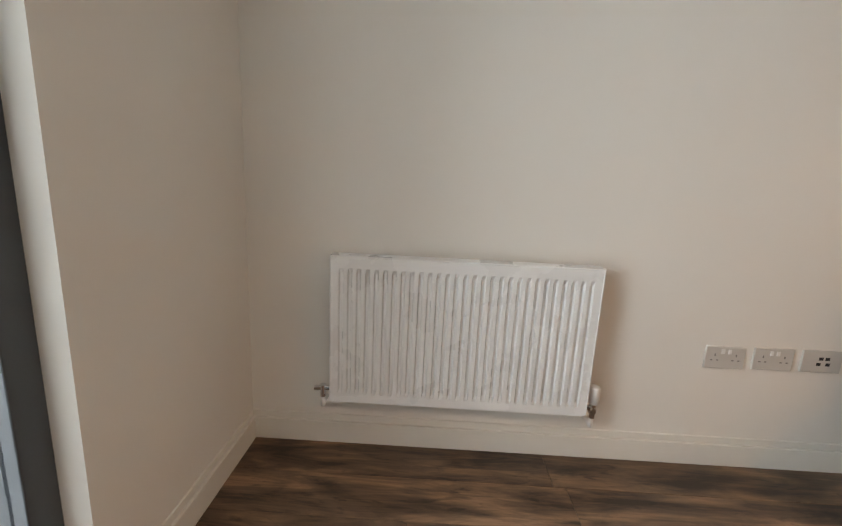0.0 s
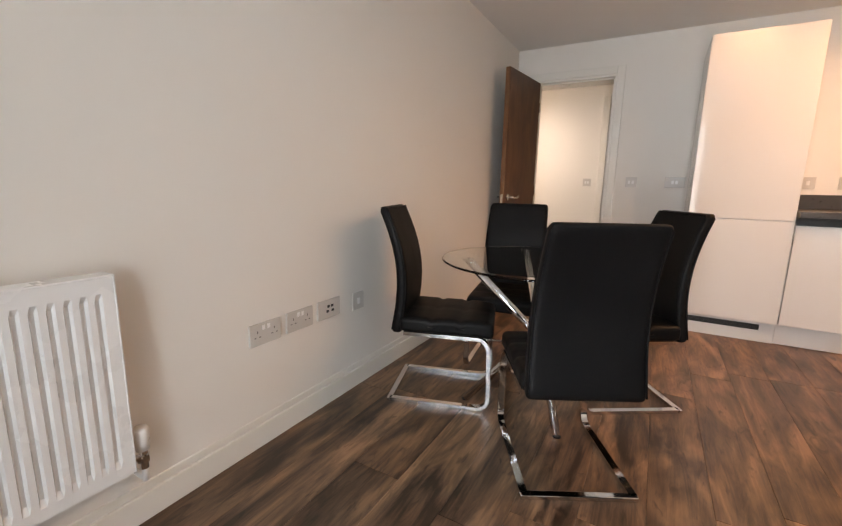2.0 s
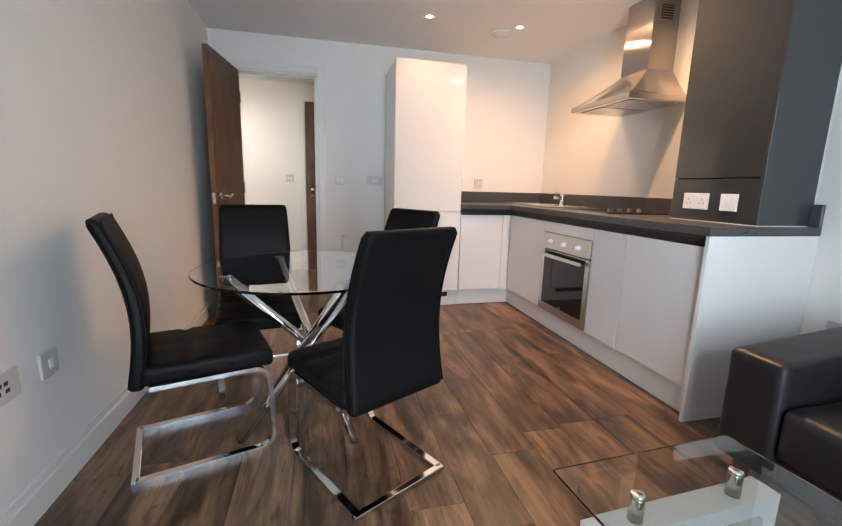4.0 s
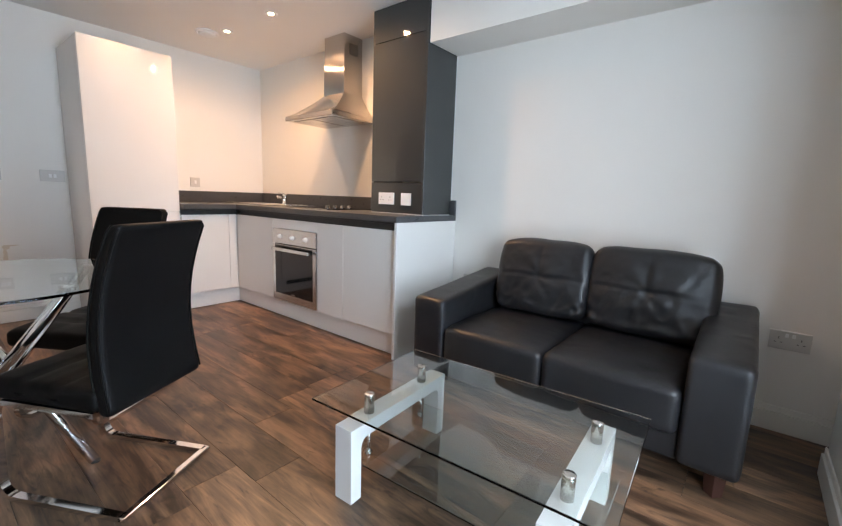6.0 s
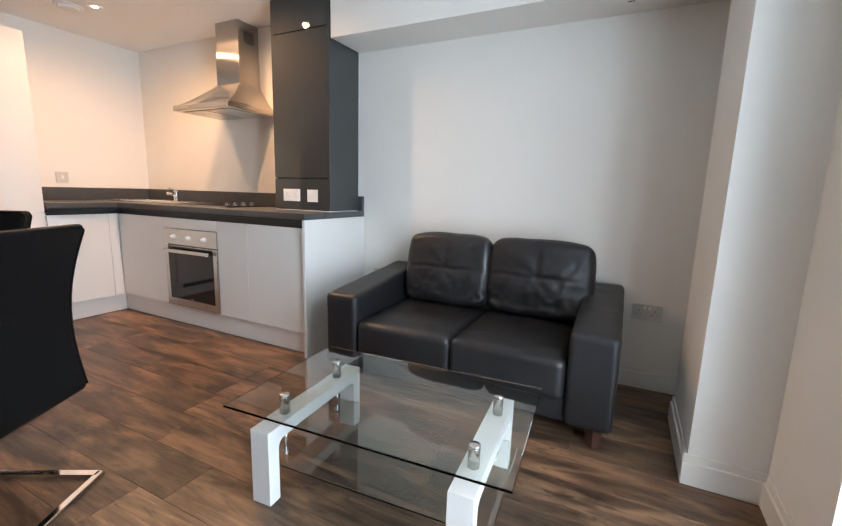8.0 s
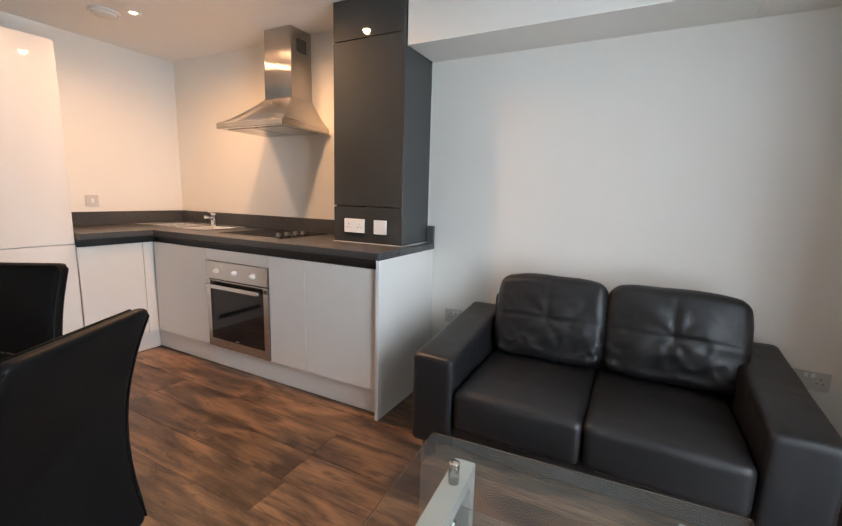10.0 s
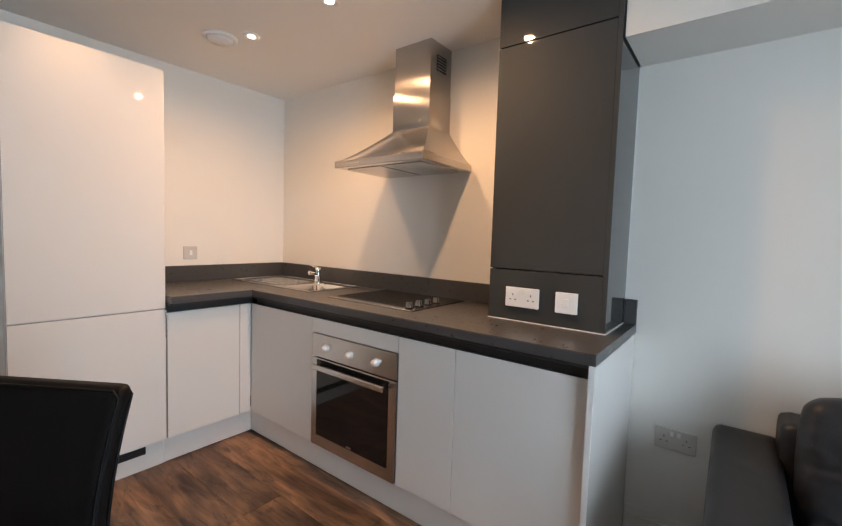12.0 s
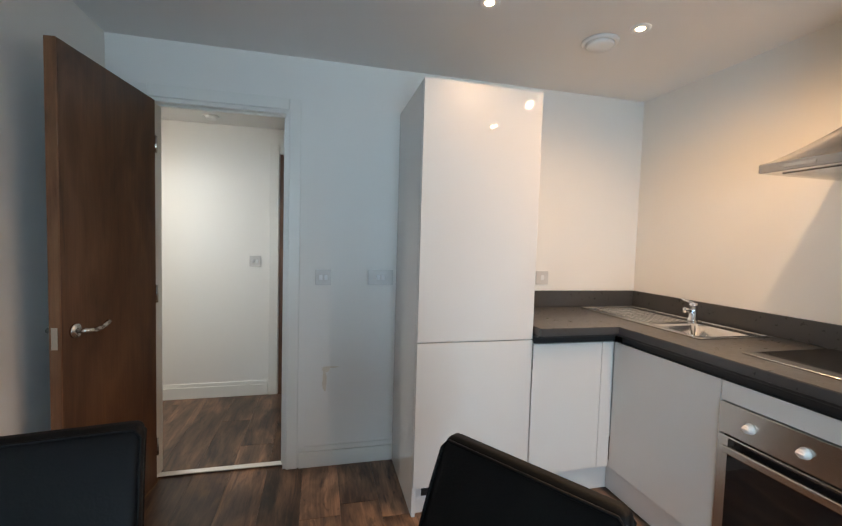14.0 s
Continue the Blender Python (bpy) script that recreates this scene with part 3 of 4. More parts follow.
for i in range(8):
    x = -0.385 + i * 0.0335
    part("rib", block(x, x + 0.014, -0.565, -0.115, R1 - 0.0015, R1 + 0.003, 0.002, 1), M_SINK, sink)
bm = bmesh.new()
top, bot = [], []
n = 40
for ring, (ix, z) in enumerate(((0.0, R1), (0.006, R1 - 0.01), (0.012, 0.80), (0.03, 0.768), (0.10, 0.765))):
    vs = []
    hx, hy, cx, cy = 0.135 - ix, 0.14 - ix, -0.27, -0.755
    for i in range(n):
        a = 2 * math.pi * i / n
        c, s = math.cos(a), math.sin(a)
        e = 0.22 if ring else 0.001
        vs.append(bm.verts.new((cx + hx * math.copysign(abs(c) ** e, c), cy + hy * math.copysign(abs(s) ** e, s), z)))
    top.append(vs)
for a, b in zip(top, top[1:]):
    for i in range(n):
        bm.faces.new((a[i], a[(i + 1) % n], b[(i + 1) % n], b[i]))
bm.faces.new(top[-1])
part("bowl", bm, M_SINK, sink, "", True)
part("waste", lathe(bmesh.new(), [(0.036, 0.0), (0.036, 0.003), (0.026, 0.004), (0.004, 0.001)], (-0.27, -0.755, 0.7655)), M_CHROME, sink, "round chrome waste", True)

tap = thing("mixer_tap", "chrome mono mixer tap with lever on top", "tap", pose(-0.085, -0.545, R1))
part("body", lathe(bmesh.new(), [(0.026, 0), (0.026, 0.006), (0.021, 0.01), (0.020, 0.075), (0.022, 0.085), (0.018, 0.098), (0.003, 0.10)]), M_CHROME, tap, "", True)
bm = bmesh.new()
tube(bm, (0, 0, 0.045), (-0.11, -0.05, 0.075), 0.012, 16, 0.010)
tube(bm, (-0.108, -0.049, 0.080), (-0.110, -0.05, 0.056), 0.0105, 16)
part("spout", bm, M_CHROME, tap, "", True)
part("lever", tube(bmesh.new(), (0, 0, 0.096), (-0.038, 0.045, 0.116), 0.008, 12, 0.005), M_CHROME, tap, "", True)

# hob
hob = thing("hob", "black ceramic glass hob with four side knobs", "hob")
part("glass", block(-0.492, -0.035, -1.722, -1.145, WT1, WT1 + 0.006, 0.002), M_BLACKGLASS, hob)
part("trim_strip", block(-0.495, -0.492, -1.724, -1.143, WT1, WT1 + 0.007, 0.001, 1), M_STEEL, hob, "thin steel edge trim")
for i in range(4):
    part("knob", lathe(bmesh.new(), [(0.019, 0), (0.019, 0.006), (0.016, 0.008), (0.015, 0.026), (0.012, 0.028), (0.002, 0.028)], (-0.44 + i * 0.073, -1.665, WT1 + 0.006)), M_KNOB, hob, "round chrome control knob", True)

# oven
oven = thing("oven", "stainless steel built-under electric oven with black glass door", "oven")
OY0, OY1, OZ0, OZ1, OX = -1.735, -1.157, 0.152, 0.738, -0.604
part("body", block(FX + 0.015, -0.06, OY0 + 0.01, OY1 - 0.01, OZ0 + 0.005, OZ1 - 0.004), M_BLACK, oven)
part("control_panel", block(OX, FX + 0.015, OY0, OY1, OZ1 - 0.118, OZ1, 0.0025), M_STEEL, oven, "brushed steel control panel")
odoor = part("door", block(OX, FX + 0.015, OY0, OY1, OZ0, OZ1 - 0.124, 0.0025), M_STEEL, oven, "steel-framed drop-down door")
part("window", block(OX - 0.002, OX, OY0 + 0.042, OY1 - 0.042, OZ0 + 0.058, OZ1 - 0.13, 0.0008, 1), M_BLACKGLASS, odoor, "black glass window")
part("badge", block(OX - 0.0035, OX - 0.002, -1.465, -1.43, OZ0 + 0.064, OZ0 + 0.074), M_STEEL, odoor, "small pale badge")
bm = bmesh.new()
box(bm, OX - 0.042, OX - 0.026, OY0 + 0.045, OY1 - 0.045, OZ1 - 0.172, OZ1 - 0.146, 0.004)
for y in (OY0 + 0.07, OY1 - 0.07):
    box(bm, OX - 0.03, OX, y - 0.009, y + 0.009, OZ1 - 0.168, OZ1 - 0.15, 0.002, 1)
part("handle", bm, M_STEEL, odoor, "brushed steel bar handle")
for y in (-1.275, -1.445, -1.615):
    bm = bmesh.new()
    lathe(bm, [(0.019, 0), (0.019, 0.004), (0.015, 0.006), (0.014, 0.020), (0.011, 0.023), (0.002, 0.023)])
    box(bm, -0.004, 0.004, -0.013, 0.013, 0.018, 0.026, 0.002, 1)
    k = part("knob", bm, M_WHITE, oven, "white round control knob", True)
    k.matrix_basis = pose(OX, y, OZ1 - 0.06, 0, -90, 0)

# hood
hood = thing("cooker_hood", "brushed stainless steel chimney cooker hood on the wall", "cooker hood")
HY0, HY1, HX, HZ = -1.712, -1.108, -0.432, 1.609
CY0, CY1, CX = -1.562, -1.312, -0.195
bm = bmesh.new()
prof = [(HX, HY0, HY1, HZ), (HX, HY0, HY1, HZ + 0.032)]
for i in range(1, 9):
    f = i / 8
    e = f ** 0.75
    w = f ** 1.0
    prof.append((HX + (CX - HX) * w, HY0 + (CY0 - HY0) * w, HY1 + (CY1 - HY1) * w, HZ + 0.032 + 0.185 * (f ** 1.25)))
rings = [[bm.verts.new(p) for p in ((x, a, z), (x, b, z), (-0.001, b, z), (-0.001, a, z))] for x, a, b, z in prof]
for a, b in zip(rings, rings[1:]):
    for i in range(4):
        bm.faces.new((a[i], a[(i + 1) % 4], b[(i + 1) % 4], b[i]))
bm.faces.new(rings[-1])
part("canopy", bm, M_HOOD, hood)
part("underside", block(HX + 0.004, -0.002, HY0 + 0.004, HY1 - 0.004, HZ - 0.002, HZ + 0.004), M_NICKEL, hood)
for y0, y1 in ((HY0 + 0.05, -1.415), (-1.397, HY1 - 0.05)):
    flt = part("filter", block(HX + 0.05, -0.05, y0, y1, HZ - 0.006, HZ - 0.002, 0.001, 1), M_STEELV, hood, "metal grease filter")
part("button_panel", block(HX - 0.002, HX, -1.30, -1.20, HZ + 0.010, HZ + 0.022), M_NICKEL, hood, "row of small push buttons")
part("lower_flue", block(CX, -0.001, CY0, CY1, HZ + 0.20, 2.02), M_STEELV, hood)
part("upper_flue", block(CX + 0.004, -0.001, CY0 + 0.004, CY1 - 0.004, 2.02, CEIL - 0.001), M_STEELV, hood)
fv = part("flue_vent", block(-0.135, -0.05, CY0 + 0.0015, CY0 + 0.004, 2.13, 2.21), M_DARK, hood, "dark slotted vent in the flue")
for i in range(5):
    part("slat", block(-0.135, -0.05, CY0 + 0.0005, CY0 + 0.002, 2.137 + i * 0.015, 2.143 + i * 0.015), M_STEELV, fv)

# boiler cupboard
boil = thing("boiler_cupboard", "tall anthracite gloss boiler cupboard on the worktop", "cupboard")
BX, BY0, BY1 = -0.322, -2.506, -2.020
part("side_panel", block(BX, -0.002, BY0, BY0 + 0.018, WT1 + 0.001, 1.982, 0.001, 1), M_GREY, boil, "dark grey side panel")
part("side_panel", block(BX + 0.001, -0.002, BY0, BY0 + 0.018, 1.982, CEIL - 0.002), M_GREY, boil)
part("side_panel", block(BX + 0.02, -0.002, BY1 - 0.018, BY1, WT1 + 0.001, CEIL - 0.002, 0.001, 1), M_GREY, boil)
part("top_door", block(BX, BX + 0.019, BY0 + 0.018, BY1, 2.058, CEIL - 0.004, 0.0015), M_GREY, boil)
part("door", block(BX, BX + 0.019, BY0 + 0.018, BY1, 1.127, 2.053, 0.0015), M_GREY, boil)
part("lower_panel", block(BX, BX + 0.019, BY0 + 0.018, BY1, WT1 + 0.001, 1.122, 0.0015), M_GREY, boil)
part("edge_bead", block(-0.004, -0.001, BY0 - 0.004, BY0, 1.003, 1.982), M_WHITE, boil, "thin white sealant bead")
part("edge_bead", block(BX + 0.02, BX + 0.024, BY1, BY1 + 0.004, WT1 + 0.001, CEIL - 0.002), M_WHITE, boil, "thin white sealant bead")


part("edge_bead", block(BX - 0.004, BX, BY0, BY1, WT1 + 0.0005, WT1 + 0.004), M_WHITE, boil, "thin white sealant bead")
part("edge_bead", block(BX - 0.004, -0.02, BY0 - 0.004, BY0, WT1 + 0.0005, WT1 + 0.004), M_WHITE, boil, "thin white sealant bead")
part("edge_pull", block(-1.0695, -1.0645, FY - 0.004, FY + 0.018, 0.690, 0.832, 0.001, 1), M_NICKEL, tall, "slim steel edge pull")

# door stop on the skirting behind the open door
stop = thing("door_stop", "small steel door stop fixed to the skirting board", "door stop", pose(XW + 0.016, -0.60, 0.055))
part("rod", tube(tube(bmesh.new(), (0, 0, 0), (0.004, 0, 0), 0.016, 18), (0.004, 0, 0), (0.070, 0, 0), 0.006, 14), M_NICKEL, stop, "", True)
part("rubber_tip", tube(bmesh.new(), (0.070, 0, 0), (0.082, 0, 0), 0.010, 16, 0.008), M_BLACK, stop, "black rubber tip", True)

# access panel under the beam
hatch = thing("access_panel", "small white access panel under the boxed-in beam", "panel")
part("panel", block(-0.285, -0.03, -4.335, -4.035, 1.979, 1.983, 0.001, 1), M_WALL, hatch)
part("slot", block(-0.165, -0.155, -4.20, -4.17, 1.9785, 1.9795), M_BLACK, hatch, "dark key slot")


# ---- electrical plates ----
def plate(name, m, w, h, label, kind, category="socket", material=None):
    """A plate facing local +y, width along x."""
    p = thing(name, label, category, m, "electrical plates")
    part("plate", block(-w / 2, w / 2, 0, 0.009, -h / 2, h / 2, 0.002), material or M_PLATE, p)
    if kind == "double":
        for s in (-1, 1):
            cx = s * w * 0.27
            for dx, dz, a, b in ((0, 0.010, 0.002, 0.005), (-0.011, -0.010, 0.004, 0.002), (0.011, -0.010, 0.004, 0.002)):
                part("pin_slot", block(cx + dx - a, cx + dx + a, 0.009, 0.0096, dz - b, dz + b), M_SLOT, p)
            part("rocker", block(s * 0.012 - 0.006, s * 0.012 + 0.006, 0.009, 0.013, 0.016, 0.034, 0.001, 1), M_WHITE, p)
    elif kind == "single":
        part("rocker", block(-0.010, 0.010, 0.009, 0.013, -0.016, 0.016, 0.0015, 1), M_WHITE, p)
    elif kind == "data":
        for dx, dz in ((-0.018, 0.012), (0.006, 0.012), (-0.022, -0.010), (0.012, -0.010)):
            part("port", block(dx - 0.008, dx + 0.008, 0.009, 0.0098, dz - 0.006, dz + 0.006), M_BLACK, p)
    elif kind == "switch2":
        for s in (-1, 1):
            part("rocker", block(s * 0.014 - 0.009, s * 0.014 + 0.009, 0.009, 0.013, -0.014, 0.014, 0.0015, 1), M_WHITE, p)
    return p


def on_west(y, z): return pose(XW, y, z, 0, 0, -90)
def on_east(y, z): return pose(0, y, z, 0, 0, 90)
def on_north(x, z): return pose(x, 0, z, 0, 0, 180)


plate("double_socket", on_west(-3.025, 0.452), 0.146, 0.086, "white double socket on the wall past the radiator", "double")
plate("double_socket", on_west(-2.847, 0.455), 0.146, 0.086, "white double socket on the wall past the radiator", "double")
plate("media_plate", on_west(-2.669, 0.457), 0.146, 0.086, "white media plate with dark aerial ports", "data", "media plate")
plate("telephone_socket", on_west(-2.455, 0.445), 0.086, 0.086, "small white single plate low on the wall", "single")
plate("double_socket", on_east(-4.418, 0.438), 0.146, 0.086, "white double socket beside the sofa", "double")
plate("double_socket", on_east(-2.725, 0.455), 0.146, 0.086, "white double socket between sofa and kitchen", "double")
plate("light_switch", on_north(-2.068, 1.088), 0.086, 0.086, "white light switch beside the doorway", "switch2", "switch")
plate("double_switch", on_north(-1.745, 1.090), 0.146, 0.086, "white switch plate beside the fridge housing", "switch2", "switch")
plate("fused_spur", on_north(-0.705, 1.095), 0.086, 0.086, "white fused spur above the worktop", "single")
plate("fused_spur", on_north(-0.915, 1.095), 0.086, 0.086, "white fused spur above the worktop", "single")
plate("hall_switch", pose(-2.592, 1.19, 1.104, 0, 0, 180), 0.086, 0.086, "white light switch on the hall wall", "switch2", "switch")
plate("double_socket", pose(BX, -2.176, 1.010, 0, 0, 90), 0.146, 0.082, "white double socket on the boiler cupboard", "double", material=M_WHITE)
plate("fused_spur", pose(BX, -2.360, 1.009, 0, 0, 90), 0.086, 0.082, "white fused spur on the boiler cupboard", "single", material=M_WHITE)


# ---- radiator ----
rad = thing("radiator", "white ribbed panel radiator with chrome valves", "radiator")
RY0, RY1, RZ0, RZ1, RX = -4.495, -3.550, 0.224, 0.782, -3.022
bm = bmesh.new()
N = 29
w = (RY1 - RY0 - 0.04) / N
cols = []
for i in range(N):
    y = RY0 + 0.02 + i * w
    for f, d in ((0.0, 0), (0.22, 0), (0.36, 0.010), (0.64, 0.010), (0.78, 0)):
        cols.append((y + f * w, d))
cols.append((RY1 - 0.02, 0))
cols = [(RY0, 0)] + cols + [(RY1, 0)]
zs = [(RZ0 + 0.004, 0), (RZ0 + 0.034, 0), (RZ0 + 0.052, 1), (RZ1 - 0.062, 1), (RZ1 - 0.044, 0), (RZ1 - 0.004, 0)]
grid = [[bm.verts.new((RX - 0.006 - d * s, y, z)) for z, s in zs] for y, d in cols]
for a, b in zip(grid, grid[1:]):
    for i in range(len(zs) - 1):
        bm.faces.new((a[i], b[i], b[i + 1], a[i + 1]))
part("front_panel", bm, M_RAD, rad)
part("back_panel", block(XW + 0.035, XW + 0.047, RY0 + 0.01, RY1 - 0.01, RZ0 + 0.01, RZ1 - 0.01, 0.003), M_RAD, rad)
part("top_grille", block(XW + 0.034, RX - 0.004, RY0, RY1, RZ1 - 0.006, RZ1, 0.002), M_RAD, rad)
part("side_cover", block(XW + 0.034, RX - 0.004, RY0 - 0.004, RY0, RZ0 + 0.002, RZ1, 0.001, 1), M_RAD, rad)
part("side_cover", block(XW + 0.034, RX - 0.004, RY1, RY1 + 0.004, RZ0 + 0.002, RZ1, 0.001, 1), M_RAD, rad)
part("bottom_rail", block(XW + 0.047, RX - 0.008, RY0 + 0.004, RY1 - 0.004, RZ0, RZ0 + 0.006), M_RAD, rad)
for y in (RY0 + 0.15, RY1 - 0.15):
    part("bracket", block(XW, XW + 0.036, y - 0.012, y + 0.012, RZ0 + 0.06, RZ1 - 0.06), M_RAD, rad)
VX = XW + 0.06
trv = part("thermostatic_valve", lathe(bmesh.new(), [(0.017, 0.0), (0.017, 0.015), (0.020, 0.018), (0.020, 0.062), (0.016, 0.07), (0.003, 0.071)], (VX, RY1 + 0.038, 0.262)), M_WHITE, rad, "white thermostatic valve head", True)
bm = bmesh.new()
tube(bm, (VX, RY1 + 0.038, 0.205), (VX, RY1 + 0.038, 0.262), 0.012, 14)
tube(bm, (VX, RY1 + 0.001, 0.250), (VX, RY1 + 0.038, 0.238), 0.010, 14)
tube(bm, (VX, RY1 + 0.038, 0.226), (VX, RY1 + 0.038, 0.246), 0.017, 6)
part("valve_body", bm, M_CHROME, trv, "chrome valve body")
part("pipe", tube(tube(bmesh.new(), (VX, RY1 + 0.038, 0.165), (VX, RY1 + 0.038, 0.205), 0.0085, 12), (VX, RY1 + 0.038, 0.171), (XW, RY1 + 0.038, 0.171), 0.0085, 12), M_WHITE, rad, "short white pipe into the wall", True)
bm = bmesh.new()
tube(bm, (VX, RY0 - 0.001, 0.262), (VX, RY0 - 0.036, 0.262), 0.010, 14)
tube(bm, (VX, RY0 - 0.036, 0.228), (VX, RY0 - 0.036, 0.275), 0.012, 14)
tube(bm, (VX, RY0 - 0.036, 0.262), (VX + 0.004, RY0 - 0.068, 0.262), 0.011, 6)
part("lockshield_valve", bm, M_CHROME, rad, "chrome lockshield valve")
part("pipe", tube(tube(bmesh.new(), (VX, RY0 - 0.036, 0.188), (VX, RY0 - 0.036, 0.228), 0.0085, 12), (VX, RY0 - 0.036, 0.194), (XW, RY0 - 0.036, 0.194), 0.0085, 12), M_WHITE, rad, "short white pipe into the wall", True)


# ---- dining table and chairs ----
TC = Vector((-2.300, -2.135, 0))
TZ, TR = 0.690, 0.455
table = thing("dining_table", "round clear glass dining table on crossed chrome legs", "table", pose(*TC))
part("tabletop", lathe(bmesh.new(), [(0.002, TZ - 0.010), (TR - 0.003, TZ - 0.010), (TR, TZ - 0.007), (TR, TZ - 0.003), (TR - 0.003, TZ), (0.002, TZ)], n=120), M_GLASS, table, "round clear glass top")
for k in range(4):
    a = radians(-60 + 90 * k)
    d, s = Vector((math.cos(a), math.sin(a), 0)), Vector((-math.sin(a), math.cos(a), 0))
    foot, head = d * 0.325 + s * 0.021, d * -0.335 + s * 0.021 + Vector((0, 0, TZ - 0.013))
    leg = part("leg", tube(bmesh.new(), foot + Vector((0, 0, 0.004)), head, 0.0185, 20), M_CHROME, table, "", True)
    part("rubber_foot", lathe(bmesh.new(), [(0.017, 0), (0.017, 0.006), (0.012, 0.008)], foot), M_BLACK, leg, "black rubber foot")
    part("glass_pad", lathe(bmesh.new(), [(0.026, TZ - 0.016), (0.026, TZ - 0.0105)], (head.x, head.y, 0)), M_CHROME, leg, "round polished glass pad", True)


def bend(z):
    """How far the chair's back leans behind its hinge at height z."""
    f = (z - 0.37) / 0.55
    return -0.205 + 0.045 * math.sin(math.pi * min(1, max(0, f)) * 0.9) - 0.085 * max(0, f) ** 1.6


def build_chair(m):
    c = thing("dining_chair", "black faux-leather dining chair on chrome cantilever frame", "chair", m, "dining chairs")

    def seat_shape(p, h):
        z = p.z
        if p.z > 0:
            for q in (-0.07, 0.07):
                z -= 0.010 * math.exp(-((p.x - q) / 0.012) ** 2)
            z -= 0.007 * math.exp(-((p.y - 0.0) / 0.012) ** 2) + 0.003 * (abs(p.y) / h.y) ** 3
        z -= 0.012 * max(0, p.x / h.x) ** 4
        return Vector((p.x + 0.025, p.y * (1 - 0.03 * p.x / h.x), z + 0.392))

    part("seat", pad(0.43, 0.40, 0.075, 0.024, 22, seat_shape), M_LEATHER, c, "", True)

    def back_shape(p, h):
        z = 0.632 + p.z
        t = (z - 0.37) / 0.55
        y = p.y * (1.05 - 0.10 * t)
        if p.x > 0:
            p = Vector((p.x - 0.004 * (math.exp(-((z - 0.56) / 0.010) ** 2) + math.exp(-((z - 0.70) / 0.010) ** 2)), p.y, p.z))
        thick = 1.0 - 0.18 * t
        return Vector((bend(z) + p.x * thick, y, z))

    for side in (-1, 1):
        bm = bmesh.new()
        zs = [0.36 + 0.54 * i / 10 for i in range(11)]
        edge = [Vector((bend(z) + side * 0.021 * (1.0 - 0.18 * (z - 0.37) / 0.55), 0.181 * (1.05 - 0.10 * (z - 0.37) / 0.55), z)) for z in zs]
        loop = edge + [Vector((edge[-1].x - 0.002, 0.160, 0.916)), Vector((edge[-1].x - 0.002, -0.160, 0.916))] + [Vector((q.x, -q.y, q.z)) for q in edge[::-1]]
        cord(bm, loop, 0.0034)
        part("piping", bm, M_LEATHER, c, "stitched black leather piping", True)
    part("backrest", pad(0.050, 0.368, 0.580, 0.020, 22, back_shape), M_LEATHER, c, "", True)
    for s in (-1, 1):
        y = s * 0.182
        pts = [(-0.17, y, 0.346), (0.0, y, 0.346), (0.15, y, 0.346)] + arc(0.165, 0.291, 0.055, 88, 0, y) + [(0.222, y, 0.25), (0.226, y, 0.15)] + arc(0.176, 0.062, 0.052, 0, -88, y) + [(0.05, y, 0.010), (-0.12, y, 0.010), (-0.235, y, 0.010)]
        part("frame_loop", bar(bmesh.new(), pts, 0.017, 0.026), M_CHROME, c, "bent flat chrome tube")
    part("rear_bar", block(-0.249, -0.223, -0.195, 0.195, 0.0015, 0.0185, 0.003), M_CHROME, c, "chrome floor bar")
    for x in (-0.12, 0.12):
        part("cross_rail", block(x - 0.014, x + 0.014, -0.175, 0.175, 0.338, 0.354, 0.002, 1), M_BLACK, c)
    return c


CHAIRS = [((-1.957, -2.779), 118.5), ((-2.613, -1.443), -81.2), ((-1.722, -1.730), 212.9), ((-2.988, -2.358), 18.2)]
first = None
for (mx, my), a in CHAIRS:
    ca, sa = math.cos(radians(a)), math.sin(radians(a))
    m = pose(mx + 0.29 * ca, my + 0.29 * sa, 0, 0, 0, a)
    if first is None:
        first = build_chair(m)
    else:
        copy_thing(first, m)


# ---- sofa ----
sofa = thing("sofa", "black leather two-seat sofa with square arms and loose cushions", "sofa", pose(-0.408, -3.573, 0, 0, 0, 0.3))
SL, SD = 1.452, 0.78


def soft(p, h, amp=0.004, f=9.0, seed=0.0):
    n = noise.noise(p * f + Vector((seed, seed * 2, 0)))
    return p + p.normalized() * amp * n


for s, nm in ((1, "arm"), (-1, "arm")):
    yc = s * (SL / 2 - 0.098)

    def arm_shape(p, h, yc=yc, s=s):
        p = soft(p, h, 0.003, 7, yc)
        return Vector((p.x, p.y + yc, (p.z + 0.221) * (1 + 0.09 * (p.x / h.x + 0.6)) + 0.085))

    part("arm", pad(SD, 0.196, 0.43, 0.028, 18, arm_shape), M_SOFA, sofa, "", True)
part("base", block(-SD / 2 + 0.03, SD / 2 - 0.02, -SL / 2 + 0.19, SL / 2 - 0.19, 0.09, 0.27, 0.012), M_SOFA, sofa)
part("back_frame", pad(0.17, SL - 0.36, 0.60, 0.03, 12, lambda p, h: Vector((p.x + SD / 2 - 0.087, p.y, p.z + 0.385))), M_SOFA, sofa, "", True)
